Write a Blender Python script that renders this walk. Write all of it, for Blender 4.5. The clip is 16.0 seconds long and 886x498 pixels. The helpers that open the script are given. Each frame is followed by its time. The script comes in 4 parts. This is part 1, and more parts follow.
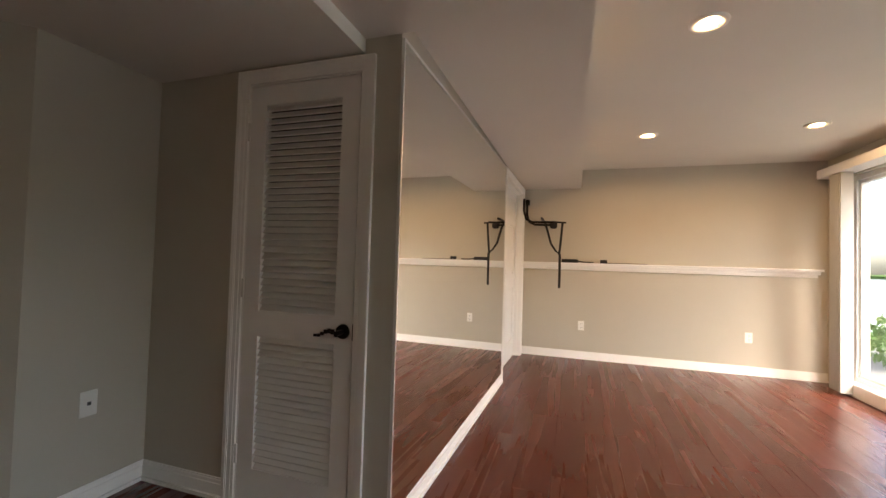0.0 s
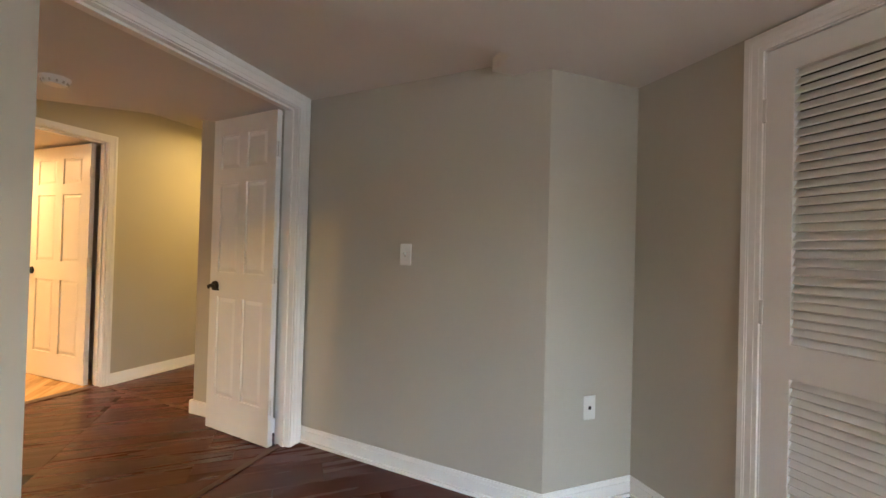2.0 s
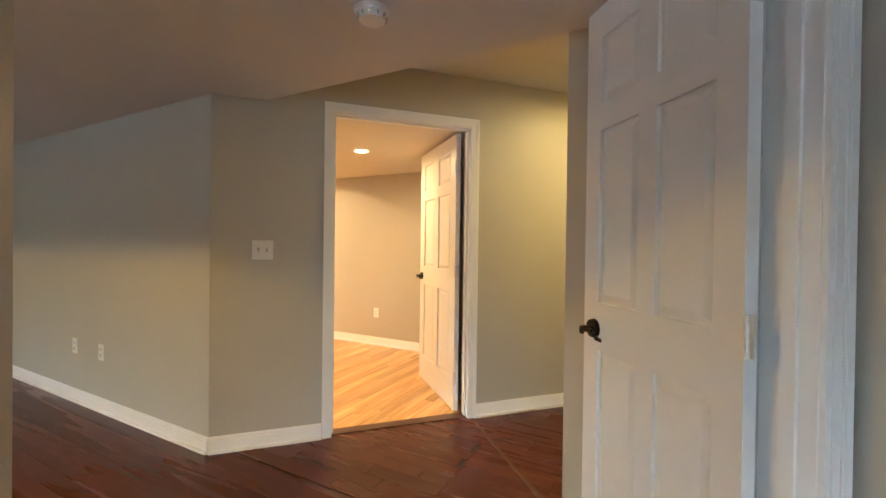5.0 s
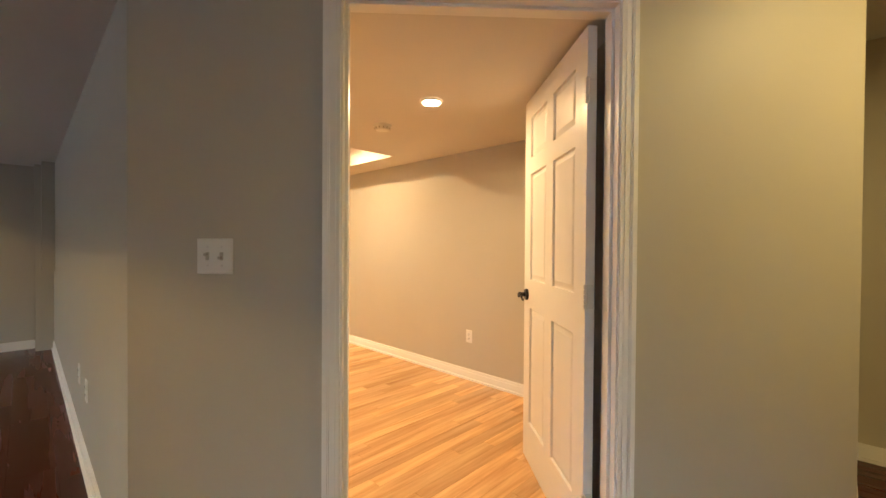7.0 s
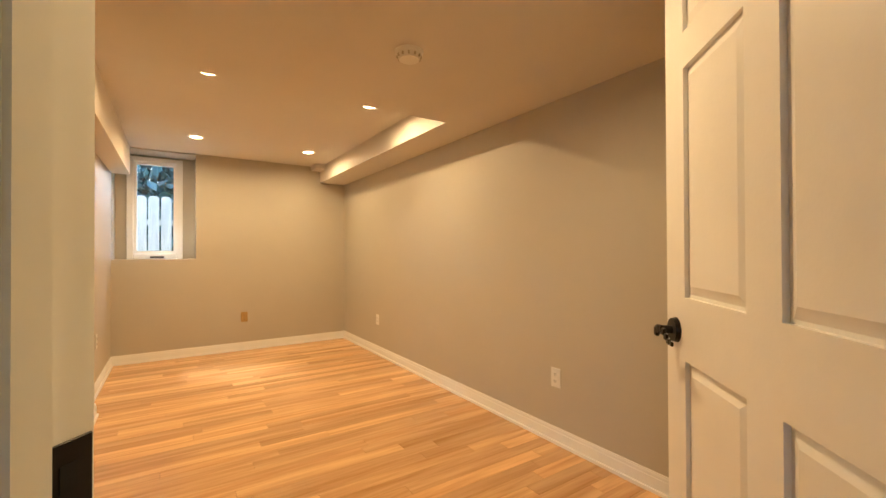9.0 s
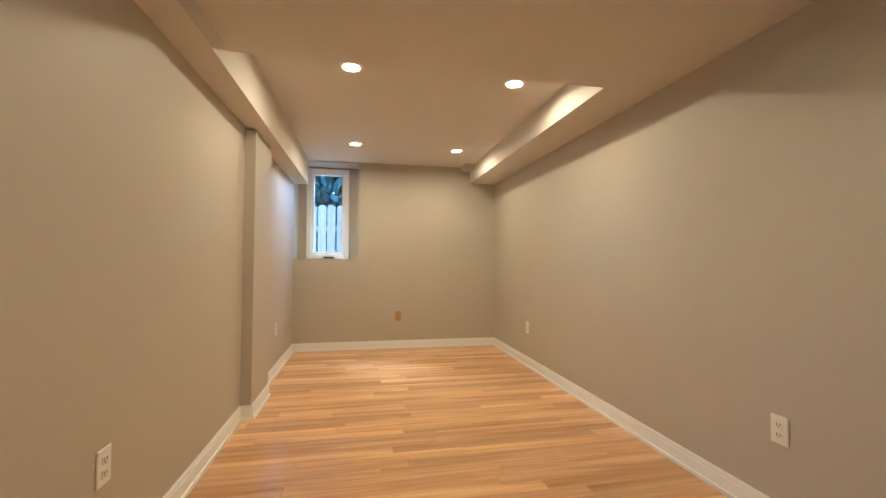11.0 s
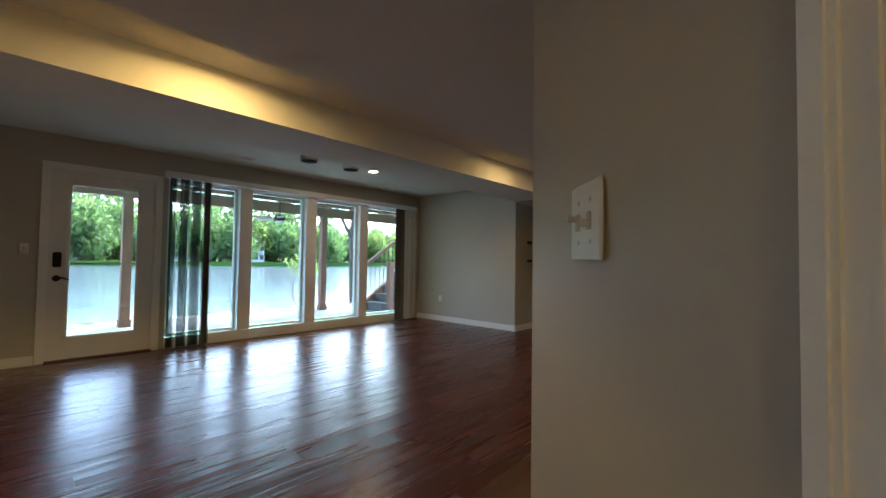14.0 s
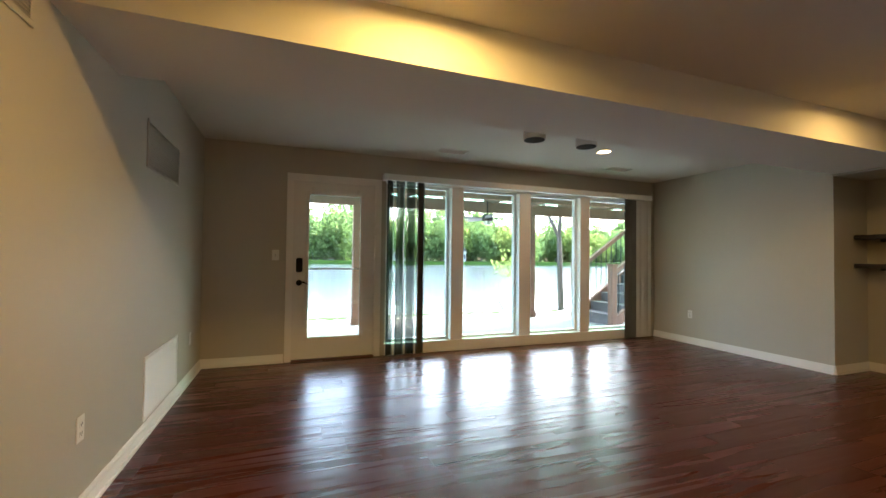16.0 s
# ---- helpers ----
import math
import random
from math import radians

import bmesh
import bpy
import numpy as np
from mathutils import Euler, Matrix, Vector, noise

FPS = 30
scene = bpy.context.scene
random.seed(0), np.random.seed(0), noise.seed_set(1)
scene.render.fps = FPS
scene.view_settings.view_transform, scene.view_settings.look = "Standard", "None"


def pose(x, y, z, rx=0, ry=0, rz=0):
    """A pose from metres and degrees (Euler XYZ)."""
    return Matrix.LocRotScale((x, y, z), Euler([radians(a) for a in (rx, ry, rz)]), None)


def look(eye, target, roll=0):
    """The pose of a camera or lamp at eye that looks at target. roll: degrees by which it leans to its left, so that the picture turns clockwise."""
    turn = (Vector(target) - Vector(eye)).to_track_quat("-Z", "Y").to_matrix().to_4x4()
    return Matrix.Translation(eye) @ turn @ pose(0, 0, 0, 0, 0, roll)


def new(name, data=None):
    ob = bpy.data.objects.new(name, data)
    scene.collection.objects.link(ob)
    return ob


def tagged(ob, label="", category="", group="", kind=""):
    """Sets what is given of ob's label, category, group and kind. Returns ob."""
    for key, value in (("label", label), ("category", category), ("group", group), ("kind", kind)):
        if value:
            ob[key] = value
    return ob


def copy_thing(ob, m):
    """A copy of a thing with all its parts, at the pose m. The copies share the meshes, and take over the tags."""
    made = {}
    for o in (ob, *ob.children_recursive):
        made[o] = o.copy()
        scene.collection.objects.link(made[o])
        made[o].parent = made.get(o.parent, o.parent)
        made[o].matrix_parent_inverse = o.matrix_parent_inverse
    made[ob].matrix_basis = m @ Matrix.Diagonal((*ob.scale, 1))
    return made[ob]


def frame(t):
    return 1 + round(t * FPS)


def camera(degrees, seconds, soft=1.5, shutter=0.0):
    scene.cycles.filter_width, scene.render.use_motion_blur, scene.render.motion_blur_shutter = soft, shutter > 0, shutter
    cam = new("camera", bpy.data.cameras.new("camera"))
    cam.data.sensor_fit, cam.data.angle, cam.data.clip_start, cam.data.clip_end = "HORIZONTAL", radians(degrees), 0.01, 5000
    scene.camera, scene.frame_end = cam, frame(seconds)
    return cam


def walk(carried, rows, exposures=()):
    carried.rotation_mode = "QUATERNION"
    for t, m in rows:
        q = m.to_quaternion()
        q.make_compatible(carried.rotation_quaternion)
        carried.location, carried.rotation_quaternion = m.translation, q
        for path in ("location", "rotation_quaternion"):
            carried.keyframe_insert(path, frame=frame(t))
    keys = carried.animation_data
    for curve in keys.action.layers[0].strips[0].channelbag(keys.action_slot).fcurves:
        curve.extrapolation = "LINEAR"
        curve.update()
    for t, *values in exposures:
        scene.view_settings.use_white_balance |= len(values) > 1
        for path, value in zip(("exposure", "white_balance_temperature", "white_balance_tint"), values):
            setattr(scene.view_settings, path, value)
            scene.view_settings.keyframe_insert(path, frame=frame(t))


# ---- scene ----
cam = camera(94.7, 16.0)
PATH = [
    (0, (-0.054, 0.56, 1.163), (-0.672, 2.461, 1.222), 1.7),
    (0.5, (-0.143, 0.533, 1.165), (-1.173, 2.246, 1.217), 1.8),
    (1, (-0.247, 0.508, 1.171), (-1.637, 1.945, 1.212), 1.9),
    (1.3, (-0.313, 0.497, 1.185), (-1.886, 1.732, 1.212), 1.7),
    (1.5, (-0.386, 0.481, 1.184), (-2.058, 1.578, 1.214), 1.8),
    (2, (-0.57, 0.466, 1.193), (-2.436, 1.186, 1.213), 1.6),
    (2.5, (-0.766, 0.441, 1.193), (-2.737, 0.781, 1.206), 1.4),
    (3, (-1.015, 0.487, 1.214), (-3.015, 0.459, 1.211), 1.1),
    (3.5, (-1.27, 0.469, 1.209), (-3.24, 0.129, 1.202), 1.0),
    (4, (-1.563, 0.4, 1.203), (-3.471, -0.198, 1.201), 0.7),
    (4.2, (-1.647, 0.37, 1.202), (-3.536, -0.288, 1.197), 0.7),
    (6.3, (-3.002, -0.118, 1.238), (-4.525, -1.414, 1.213), 0.7),
    (6.5, (-3.088, -0.191, 1.233), (-4.588, -1.514, 1.207), 0.7),
    (7, (-3.353, -0.392, 1.22), (-4.785, -1.788, 1.195), 0.4),
    (7.5, (-3.641, -0.555, 1.2), (-5.01, -2.013, 1.185), 0.1),
    (8, (-3.869, -0.731, 1.17), (-5.175, -2.247, 1.16), -0.1),
    (8.2, (-3.957, -0.816, 1.167), (-5.229, -2.359, 1.161), -0.2),
    (10.3, (-4.464, -1.345, 1.07), (-5.161, -3.218, 1.12), 0.2),
    (10.5, (-4.479, -1.365, 1.061), (-5.101, -3.265, 1.115), 0.2),
    (11, (-4.48, -1.404, 1.067), (-4.869, -3.365, 1.125), 0.3),
    (11.5, (-4.466, -1.411, 1.075), (-4.588, -3.405, 1.135), 0.3),
    (12, (-4.427, -1.396, 1.097), (-4.258, -3.388, 1.156), 0.3),
    (12.5, (-4.364, -1.369, 1.108), (-3.895, -3.313, 1.171), 0.4),
    (13, (-4.293, -1.316, 1.124), (-3.504, -3.154, 1.184), 0.3),
    (13.5, (-4.189, -1.277, 1.107), (-3.098, -2.953, 1.169), 0.5),
    (14, (-4.036, -1.261, 1.113), (-2.682, -2.733, 1.176), 0.8),
    (14.5, (-3.836, -1.312, 1.158), (-2.28, -2.569, 1.207), 0.9),
    (15, (-3.594, -1.387, 1.149), (-1.886, -2.428, 1.198), 0.9),
    (15.5, (-3.304, -1.515, 1.175), (-1.499, -2.375, 1.221), 0.8),
    (16, (-2.984, -1.576, 1.175), (-1.112, -2.278, 1.221), 0.7),
]
EXPOSURES = [
    (0.0, 3.05, 7300, 16), (1.0, 3.9, 7300, 16), (1.7, 4.45, 6900, 15), (2.5, 4.9, 6300, 9), (4.2, 4.8, 5800, 8), (6.3, 4.6, 5300, 10), (8.2, 4.05, 6000, 11),
    (10.3, 3.6, 4300, 6), (12.5, 3.45, 4300, 6), (13.3, 3.2, 4700, 7), (14.4, 3.95, 5600, 10), (16.0, 4.2, 6100, 10),
]
walk(cam, [(t, look(eye, target, roll)) for t, eye, target, roll in PATH],
     exposures=EXPOSURES)

# ---------- exposure and light ----------
WARM = (1.0, 0.62, 0.30)
world = bpy.data.worlds.new("overcast_sky")
scene.world = world
world.use_nodes = True
_wn = world.node_tree
_sky = _wn.nodes.new("ShaderNodeTexSky")
_sky.sky_type, _sky.sun_disc = "NISHITA", False
_sky.sun_elevation, _sky.sun_rotation = radians(52), radians(148)
_sky.air_density, _sky.dust_density = 1.0, 4.0
_wn.nodes["Background"].inputs["Strength"].default_value = 0.15
_wn.links.new(_sky.outputs[0], _wn.nodes["Background"].inputs[0])
sun = new("sun", bpy.data.lights.new("sun", "SUN"))
sun.data.energy, sun.data.angle, sun.data.color = 0.6, radians(20), (1, 0.96, 0.9)
sun.matrix_world = look((0, 0, 20), (-7, 11, 3))


# ---------- materials ----------
def material(name, colour, rough=0.5, metal=0.0, spot=0.06, scale=8.0, bump=0.0, bump_scale=60.0, coat=0.0, spec=0.5, vary=0.0):
    """A principled surface with mottling at two scales and a fine relief."""
    m = bpy.data.materials.new(name)
    m.use_nodes = True
    t, b = m.node_tree, m.node_tree.nodes["Principled BSDF"]
    co = t.nodes.new("ShaderNodeNewGeometry")
    n1, n2 = t.nodes.new("ShaderNodeTexNoise"), t.nodes.new("ShaderNodeTexNoise")
    n1.inputs["Scale"].default_value, n2.inputs["Scale"].default_value = scale, scale * 0.12
    n1.inputs["Detail"].default_value = 5
    for n in (n1, n2):
        t.links.new(co.outputs["Position"], n.inputs["Vector"])
    add = t.nodes.new("ShaderNodeMath")
    add.operation = "ADD"
    t.links.new(n1.outputs["Fac"], add.inputs[0])
    t.links.new(n2.outputs["Fac"], add.inputs[1])
    mp = t.nodes.new("ShaderNodeMapRange")
    mp.inputs[1].default_value, mp.inputs[2].default_value = 0.6, 1.4
    mp.inputs[3].default_value, mp.inputs[4].default_value = 1 - spot, 1 + spot
    t.links.new(add.outputs[0], mp.inputs[0])
    last = mp.outputs[0]
    if vary:
        oi = t.nodes.new("ShaderNodeObjectInfo")
        mr = t.nodes.new("ShaderNodeMapRange")
        mr.inputs[3].default_value, mr.inputs[4].default_value = 1 - vary, 1 + vary
        t.links.new(oi.outputs["Random"], mr.inputs[0])
        mu = t.nodes.new("ShaderNodeMath")
        mu.operation = "MULTIPLY"
        t.links.new(last, mu.inputs[0])
        t.links.new(mr.outputs[0], mu.inputs[1])
        last = mu.outputs[0]
    sc = t.nodes.new("ShaderNodeVectorMath")
    sc.operation = "SCALE"
    sc.inputs[0].default_value = colour
    t.links.new(last, sc.inputs["Scale"])
    t.links.new(sc.outputs[0], b.inputs["Base Color"])
    rr = t.nodes.new("ShaderNodeMapRange")
    rr.inputs[3].default_value, rr.inputs[4].default_value = max(0, rough - 0.06), min(1, rough + 0.06)
    t.links.new(n1.outputs["Fac"], rr.inputs[0])
    t.links.new(rr.outputs[0], b.inputs["Roughness"])
    b.inputs["Metallic"].default_value = metal
    b.inputs["Coat Weight"].default_value = coat
    b.inputs["Specular IOR Level"].default_value = spec
    if bump:
        nb, bp = t.nodes.new("ShaderNodeTexNoise"), t.nodes.new("ShaderNodeBump")
        nb.inputs["Scale"].default_value, nb.inputs["Detail"].default_value = bump_scale, 3
        t.links.new(co.outputs["Position"], nb.inputs["Vector"])
        bp.inputs["Strength"].default_value, bp.inputs["Distance"].default_value = bump, 0.01
        t.links.new(nb.outputs["Fac"], bp.inputs["Height"])
        t.links.new(bp.outputs[0], b.inputs["Normal"])
    return m


def wood(name, dark, light, along, rough, vary, grain=28.0, bump=0.15, wave=0.0, coat=0.0):
    """Boards with grain drawn out along x or y, each piece shifted and toned on its own."""
    m = bpy.data.materials.new(name)
    m.use_nodes = True
    t, b = m.node_tree, m.node_tree.nodes["Principled BSDF"]
    co, oi = t.nodes.new("ShaderNodeNewGeometry"), t.nodes.new("ShaderNodeObjectInfo")
    off = t.nodes.new("ShaderNodeVectorMath")
    off.operation = "SCALE"
    off.inputs[0].default_value = (37, 53, 11)
    t.links.new(oi.outputs["Random"], off.inputs["Scale"])
    ad = t.nodes.new("ShaderNodeVectorMath")
    t.links.new(co.outputs["Position"], ad.inputs[0])
    t.links.new(off.outputs[0], ad.inputs[1])
    st = t.nodes.new("ShaderNodeVectorMath")
    st.operation = "MULTIPLY"
    st.inputs[1].default_value = {"x": (0.06, 1, 1), "y": (1, 0.06, 1), "z": (1, 1, 0.06)}[along]
    t.links.new(ad.outputs[0], st.inputs[0])
    n1, n2 = t.nodes.new("ShaderNodeTexNoise"), t.nodes.new("ShaderNodeTexNoise")
    n1.inputs["Scale"].default_value, n1.inputs["Detail"].default_value, n1.inputs["Distortion"].default_value = grain, 6, 0.6
    n2.inputs["Scale"].default_value, n2.inputs["Detail"].default_value = grain * 4.5, 4
    for n in (n1, n2):
        t.links.new(st.outputs[0], n.inputs["Vector"])
    mx = t.nodes.new("ShaderNodeMath")
    mx.operation = "MULTIPLY_ADD"
    mx.inputs[1].default_value = 0.35
    t.links.new(n2.outputs["Fac"], mx.inputs[0])
    t.links.new(n1.outputs["Fac"], mx.inputs[2])
    rp = t.nodes.new("ShaderNodeValToRGB")
    rp.color_ramp.elements[0].position, rp.color_ramp.elements[1].position = 0.42, 0.86
    rp.color_ramp.elements[0].color, rp.color_ramp.elements[1].color = (*dark, 1), (*light, 1)
    t.links.new(mx.outputs[0], rp.inputs[0])
    mr = t.nodes.new("ShaderNodeMapRange")
    mr.inputs[3].default_value, mr.inputs[4].default_value = 1 - vary, 1 + vary
    t.links.new(oi.outputs["Random"], mr.inputs[0])
    sc = t.nodes.new("ShaderNodeVectorMath")
    sc.operation = "SCALE"
    t.links.new(rp.outputs[0], sc.inputs[0])
    t.links.new(mr.outputs[0], sc.inputs["Scale"])
    t.links.new(sc.outputs[0], b.inputs["Base Color"])
    rr = t.nodes.new("ShaderNodeMapRange")
    rr.inputs[3].default_value, rr.inputs[4].default_value = rough - 0.07, rough + 0.09
    t.links.new(n1.outputs["Fac"], rr.inputs[0])
    t.links.new(rr.outputs[0], b.inputs["Roughness"])
    b.inputs["Coat Weight"].default_value = coat
    bp = t.nodes.new("ShaderNodeBump")
    bp.inputs["Strength"].default_value, bp.inputs["Distance"].default_value = bump, 0.004
    t.links.new(mx.outputs[0], bp.inputs["Height"])
    last = bp
    if wave:
        nw, bw = t.nodes.new("ShaderNodeTexNoise"), t.nodes.new("ShaderNodeBump")
        nw.inputs["Scale"].default_value, nw.inputs["Detail"].default_value = 9, 2
        sw = t.nodes.new("ShaderNodeVectorMath")
        sw.operation = "MULTIPLY"
        sw.inputs[1].default_value = (1.1, 0.13, 1) if along == "y" else (0.35, 0.9, 1)
        t.links.new(ad.outputs[0], sw.inputs[0])
        t.links.new(sw.outputs[0], nw.inputs["Vector"])
        bw.inputs["Strength"].default_value, bw.inputs["Distance"].default_value = wave, 0.02
        t.links.new(nw.outputs["Fac"], bw.inputs["Height"])
        t.links.new(bp.outputs[0], bw.inputs["Normal"])
        last = bw
    t.links.new(last.outputs[0], b.inputs["Normal"])
    return m


def glow(name, colour, strength):
    m = bpy.data.materials.new(name)
    m.use_nodes = True
    b = m.node_tree.nodes["Principled BSDF"]
    b.inputs["Base Color"].default_value = (*colour, 1)
    b.inputs["Emission Color"].default_value = (*colour, 1)
    b.inputs["Emission Strength"].default_value = strength
    return m


def clear(name, tint=(0.95, 0.98, 0.97), gloss=0.05):
    m = bpy.data.materials.new(name)
    m.use_nodes = True
    t = m.node_tree
    t.nodes.remove(t.nodes["Principled BSDF"])
    tr, gl, mix = t.nodes.new("ShaderNodeBsdfTransparent"), t.nodes.new("ShaderNodeBsdfGlossy"), t.nodes.new("ShaderNodeMixShader")
    tr.inputs[0].default_value = (*tint, 1)
    gl.inputs["Roughness"].default_value = 0.02
    mix.inputs[0].default_value = gloss
    t.links.new(tr.outputs[0], mix.inputs[1])
    t.links.new(gl.outputs[0], mix.inputs[2])
    t.links.new(mix.outputs[0], t.nodes["Material Output"].inputs[0])
    return m


PAINT = material("greige_wall_paint", (0.50, 0.465, 0.39), 0.5, spot=0.03, scale=3, bump=0.05, bump_scale=220)
CEIL = material("flat_ceiling_paint", (0.70, 0.67, 0.62), 0.85, spot=0.025, scale=3, bump=0.05, bump_scale=180)
TRIM = material("white_gloss_trim", (0.86, 0.85, 0.82), 0.42, spot=0.02, scale=12, bump=0.02)
DOORW = material("white_door_paint", (0.80, 0.79, 0.76), 0.34, spot=0.02, scale=20, bump=0.03, bump_scale=120)
CHERRY = wood("dark_cherry_plank", (0.064, 0.0165, 0.0112), (0.092, 0.025, 0.0165), "y", 0.26, 0.10, grain=9, bump=0.008, wave=0.28)
CHERRY.node_tree.nodes["Principled BSDF"].inputs["Specular IOR Level"].default_value = 0.3
OAK = wood("honey_oak_strip", (0.48, 0.25, 0.085), (0.78, 0.49, 0.22), "x", 0.2, 0.2, grain=16, bump=0.06)
SUBFLOOR = material("dark_floor_joint", (0.02, 0.012, 0.009), 0.7)
OAKJOINT = material("oak_floor_joint", (0.20, 0.10, 0.04), 0.7)
BLACK = material("black_bronze_metal", (0.012, 0.010, 0.009), 0.35, metal=0.6, spot=0.1, scale=40)
STEEL = material("painted_hinge_steel", (0.72, 0.71, 0.68), 0.35, metal=0.3)
RUBBER = material("black_webbing", (0.012, 0.012, 0.013), 0.75, bump=0.2, bump_scale=400)
PLATE = material("white_plastic_plate", (0.80, 0.79, 0.75), 0.35, spot=0.015)
TOGGLE = material("ivory_toggle", (0.52, 0.50, 0.45), 0.4)
TANPLATE = material("brass_coloured_plate", (0.48, 0.33, 0.13), 0.35, metal=0.5)
# near-black for socket slots, also painted shade behind louvres and ceiling registers
SLOT_SHADE = material("dark_slot_and_gap_shade", (0.03, 0.03, 0.03), 0.6)
MIRROR = material("silvered_mirror", (0.88, 0.90, 0.89), 0.0, metal=1.0, spot=0.0)
MIRROR.node_tree.nodes["Principled BSDF"].inputs["Roughness"].default_value = 0
for _l in list(MIRROR.node_tree.links):
    if _l.to_socket.name == "Roughness":
        MIRROR.node_tree.links.remove(_l)
GLASS = clear("window_glass")
VINYL = material("white_vinyl_frame", (0.82, 0.83, 0.82), 0.35, spot=0.015)
BLIND = clear("sheer_vane", (0.45, 0.46, 0.44), 0.10)
VANE = material("pale_blind_vane", (0.50, 0.50, 0.47), 0.6, spot=0.03)
DARKVANE = material("grey_blind_vane", (0.13, 0.13, 0.12), 0.6, spot=0.04)
SHELF = material("black_brown_shelf", (0.022, 0.016, 0.013), 0.4, spot=0.15, scale=15)
BULB = glow("warm_lamp_lens", (1.0, 0.68, 0.36), 4)
RIM = material("white_lamp_trim", (0.8, 0.78, 0.74), 0.4)
DULLBLACK = material("matt_black_baffle", (0.008, 0.008, 0.008), 0.9)
STRIP = material("dark_wood_strip", (0.09, 0.035, 0.022), 0.4, spot=0.15, scale=20)
CONCRETE = material("pale_concrete", (0.20, 0.195, 0.185), 0.9, spec=0.2, spot=0.1, scale=4, bump=0.25, bump_scale=40)
CEDAR = wood("stained_cedar", (0.16, 0.075, 0.045), (0.27, 0.135, 0.08), "z", 0.7, 0.1)
DECKING = wood("grey_decking", (0.07, 0.065, 0.065), (0.14, 0.13, 0.13), "x", 0.75, 0.12)
ROOFGREEN = clear("green_corrugated_panel", (0.14, 0.27, 0.19), 0.06)
GRASS = material("lawn", (0.04, 0.085, 0.014), 0.95, spec=0.1, spot=0.35, scale=3, bump=0.6, bump_scale=90)
STONE = material("edging_stone", (0.42, 0.40, 0.36), 0.85, spot=0.2, scale=9, bump=0.4, vary=0.2)
WATER = material("pond_water", (0.10, 0.13, 0.14), 0.12, spot=0.1, scale=0.5, bump=0.15, bump_scale=1.5)
LEAF = material("spring_leaves", (0.15, 0.22, 0.08), 0.7, spot=0.45, scale=0.6, vary=0.35)
LEAF2 = material("fresh_yellow_leaves", (0.20, 0.26, 0.05), 0.7, spot=0.4, scale=0.6, vary=0.25)
for _m, _c in ((LEAF, (0.16, 0.26, 0.07)), (LEAF2, (0.24, 0.32, 0.09))):
    _t = _m.node_tree
    _tl, _mx = _t.nodes.new("ShaderNodeBsdfTranslucent"), _t.nodes.new("ShaderNodeMixShader")
    _tl.inputs[0].default_value, _mx.inputs[0].default_value = (*_c, 1), 0.55
    _t.links.new(_t.nodes["Principled BSDF"].outputs[0], _mx.inputs[1])
    _t.links.new(_tl.outputs[0], _mx.inputs[2])
    _t.links.new(_mx.outputs[0], _t.nodes["Material Output"].inputs[0])
NEEDLE = material("blue_spruce_needles", (0.035, 0.075, 0.07), 0.75, spot=0.4, scale=5)
BARK = material("grey_bark", (0.13, 0.11, 0.09), 0.9, spot=0.3, scale=12, bump=0.5)
FENCEWOOD = wood("weathered_fence", (0.30, 0.31, 0.29), (0.46, 0.47, 0.44), "z", 0.85, 0.12)
SIDING = material("pale_house_siding", (0.55, 0.54, 0.52), 0.8, vary=0.2)
SHINGLE = material("grey_roof_shingle", (0.10, 0.09, 0.09), 0.9, spot=0.2)
PANE = material("dark_far_pane", (0.05, 0.06, 0.07), 0.15)


# ---------- builders ----------
def mesh_from(bm, name, mat, smooth=False):
    me = bpy.data.meshes.new(name)
    bmesh.ops.recalc_face_normals(bm, faces=bm.faces)
    bm.to_mesh(me)
    bm.free()
    me.materials.append(mat)
    if smooth:
        for p in me.polygons:
            p.use_smooth = True
    return me


def part(name, bm, mat, parent=None, label="", at=None, smooth=False):
    ob = new(name, mesh_from(bm, name, mat, smooth))
    if at is not None:
        ob.matrix_local = at
    if parent is not None:
        ob.parent = parent
    if label:
        tagged(ob, label)
    return ob


def thing(name, label, category, at=None, group="", kind=""):
    ob = new(name)
    ob.empty_display_size = 0.1
    if at is not None:
        ob.matrix_world = at
    return tagged(ob, label, category, group, kind)


def struct(name, bm, mat, label="", category="", smooth=False):
    return tagged(part(name, bm, mat, smooth=smooth), label, category, kind="structure")


def box(bm, x0, x1, y0, y1, z0, z1, bevel=0.0, m=None):
    mid = Matrix.Translation(((x0 + x1) / 2, (y0 + y1) / 2, (z0 + z1) / 2)) @ Matrix.Diagonal((abs(x1 - x0), abs(y1 - y0), abs(z1 - z0), 1))
    r = bmesh.ops.create_cube(bm, size=1, matrix=mid)
    vs = r["verts"]
    if bevel:
        es = list({e for v in vs for e in v.link_edges})
        g = bmesh.ops.bevel(bm, geom=es, offset=bevel, segments=1, affect="EDGES")
        vs = list({v for f in g["faces"] for v in f.verts} | {v for v in vs if v.is_valid})
    if m is not None:
        bmesh.ops.transform(bm, matrix=m, verts=vs)
    return bm


def boxes(*bs, bevel=0.0):
    bm = bmesh.new()
    for b in bs:
        box(bm, *b, bevel=bevel)
    return bm


def prism(bm, poly, z0, z1):
    """An upright prism over a plan polygon."""
    lo = [bm.verts.new((x, y, z0)) for x, y in poly]
    hi = [bm.verts.new((x, y, z1)) for x, y in poly]
    bm.faces.new(lo)
    bm.faces.new(hi)
    n = len(poly)
    for i in range(n):
        bm.faces.new((lo[i], lo[(i + 1) % n], hi[(i + 1) % n], hi[i]))
    return bm


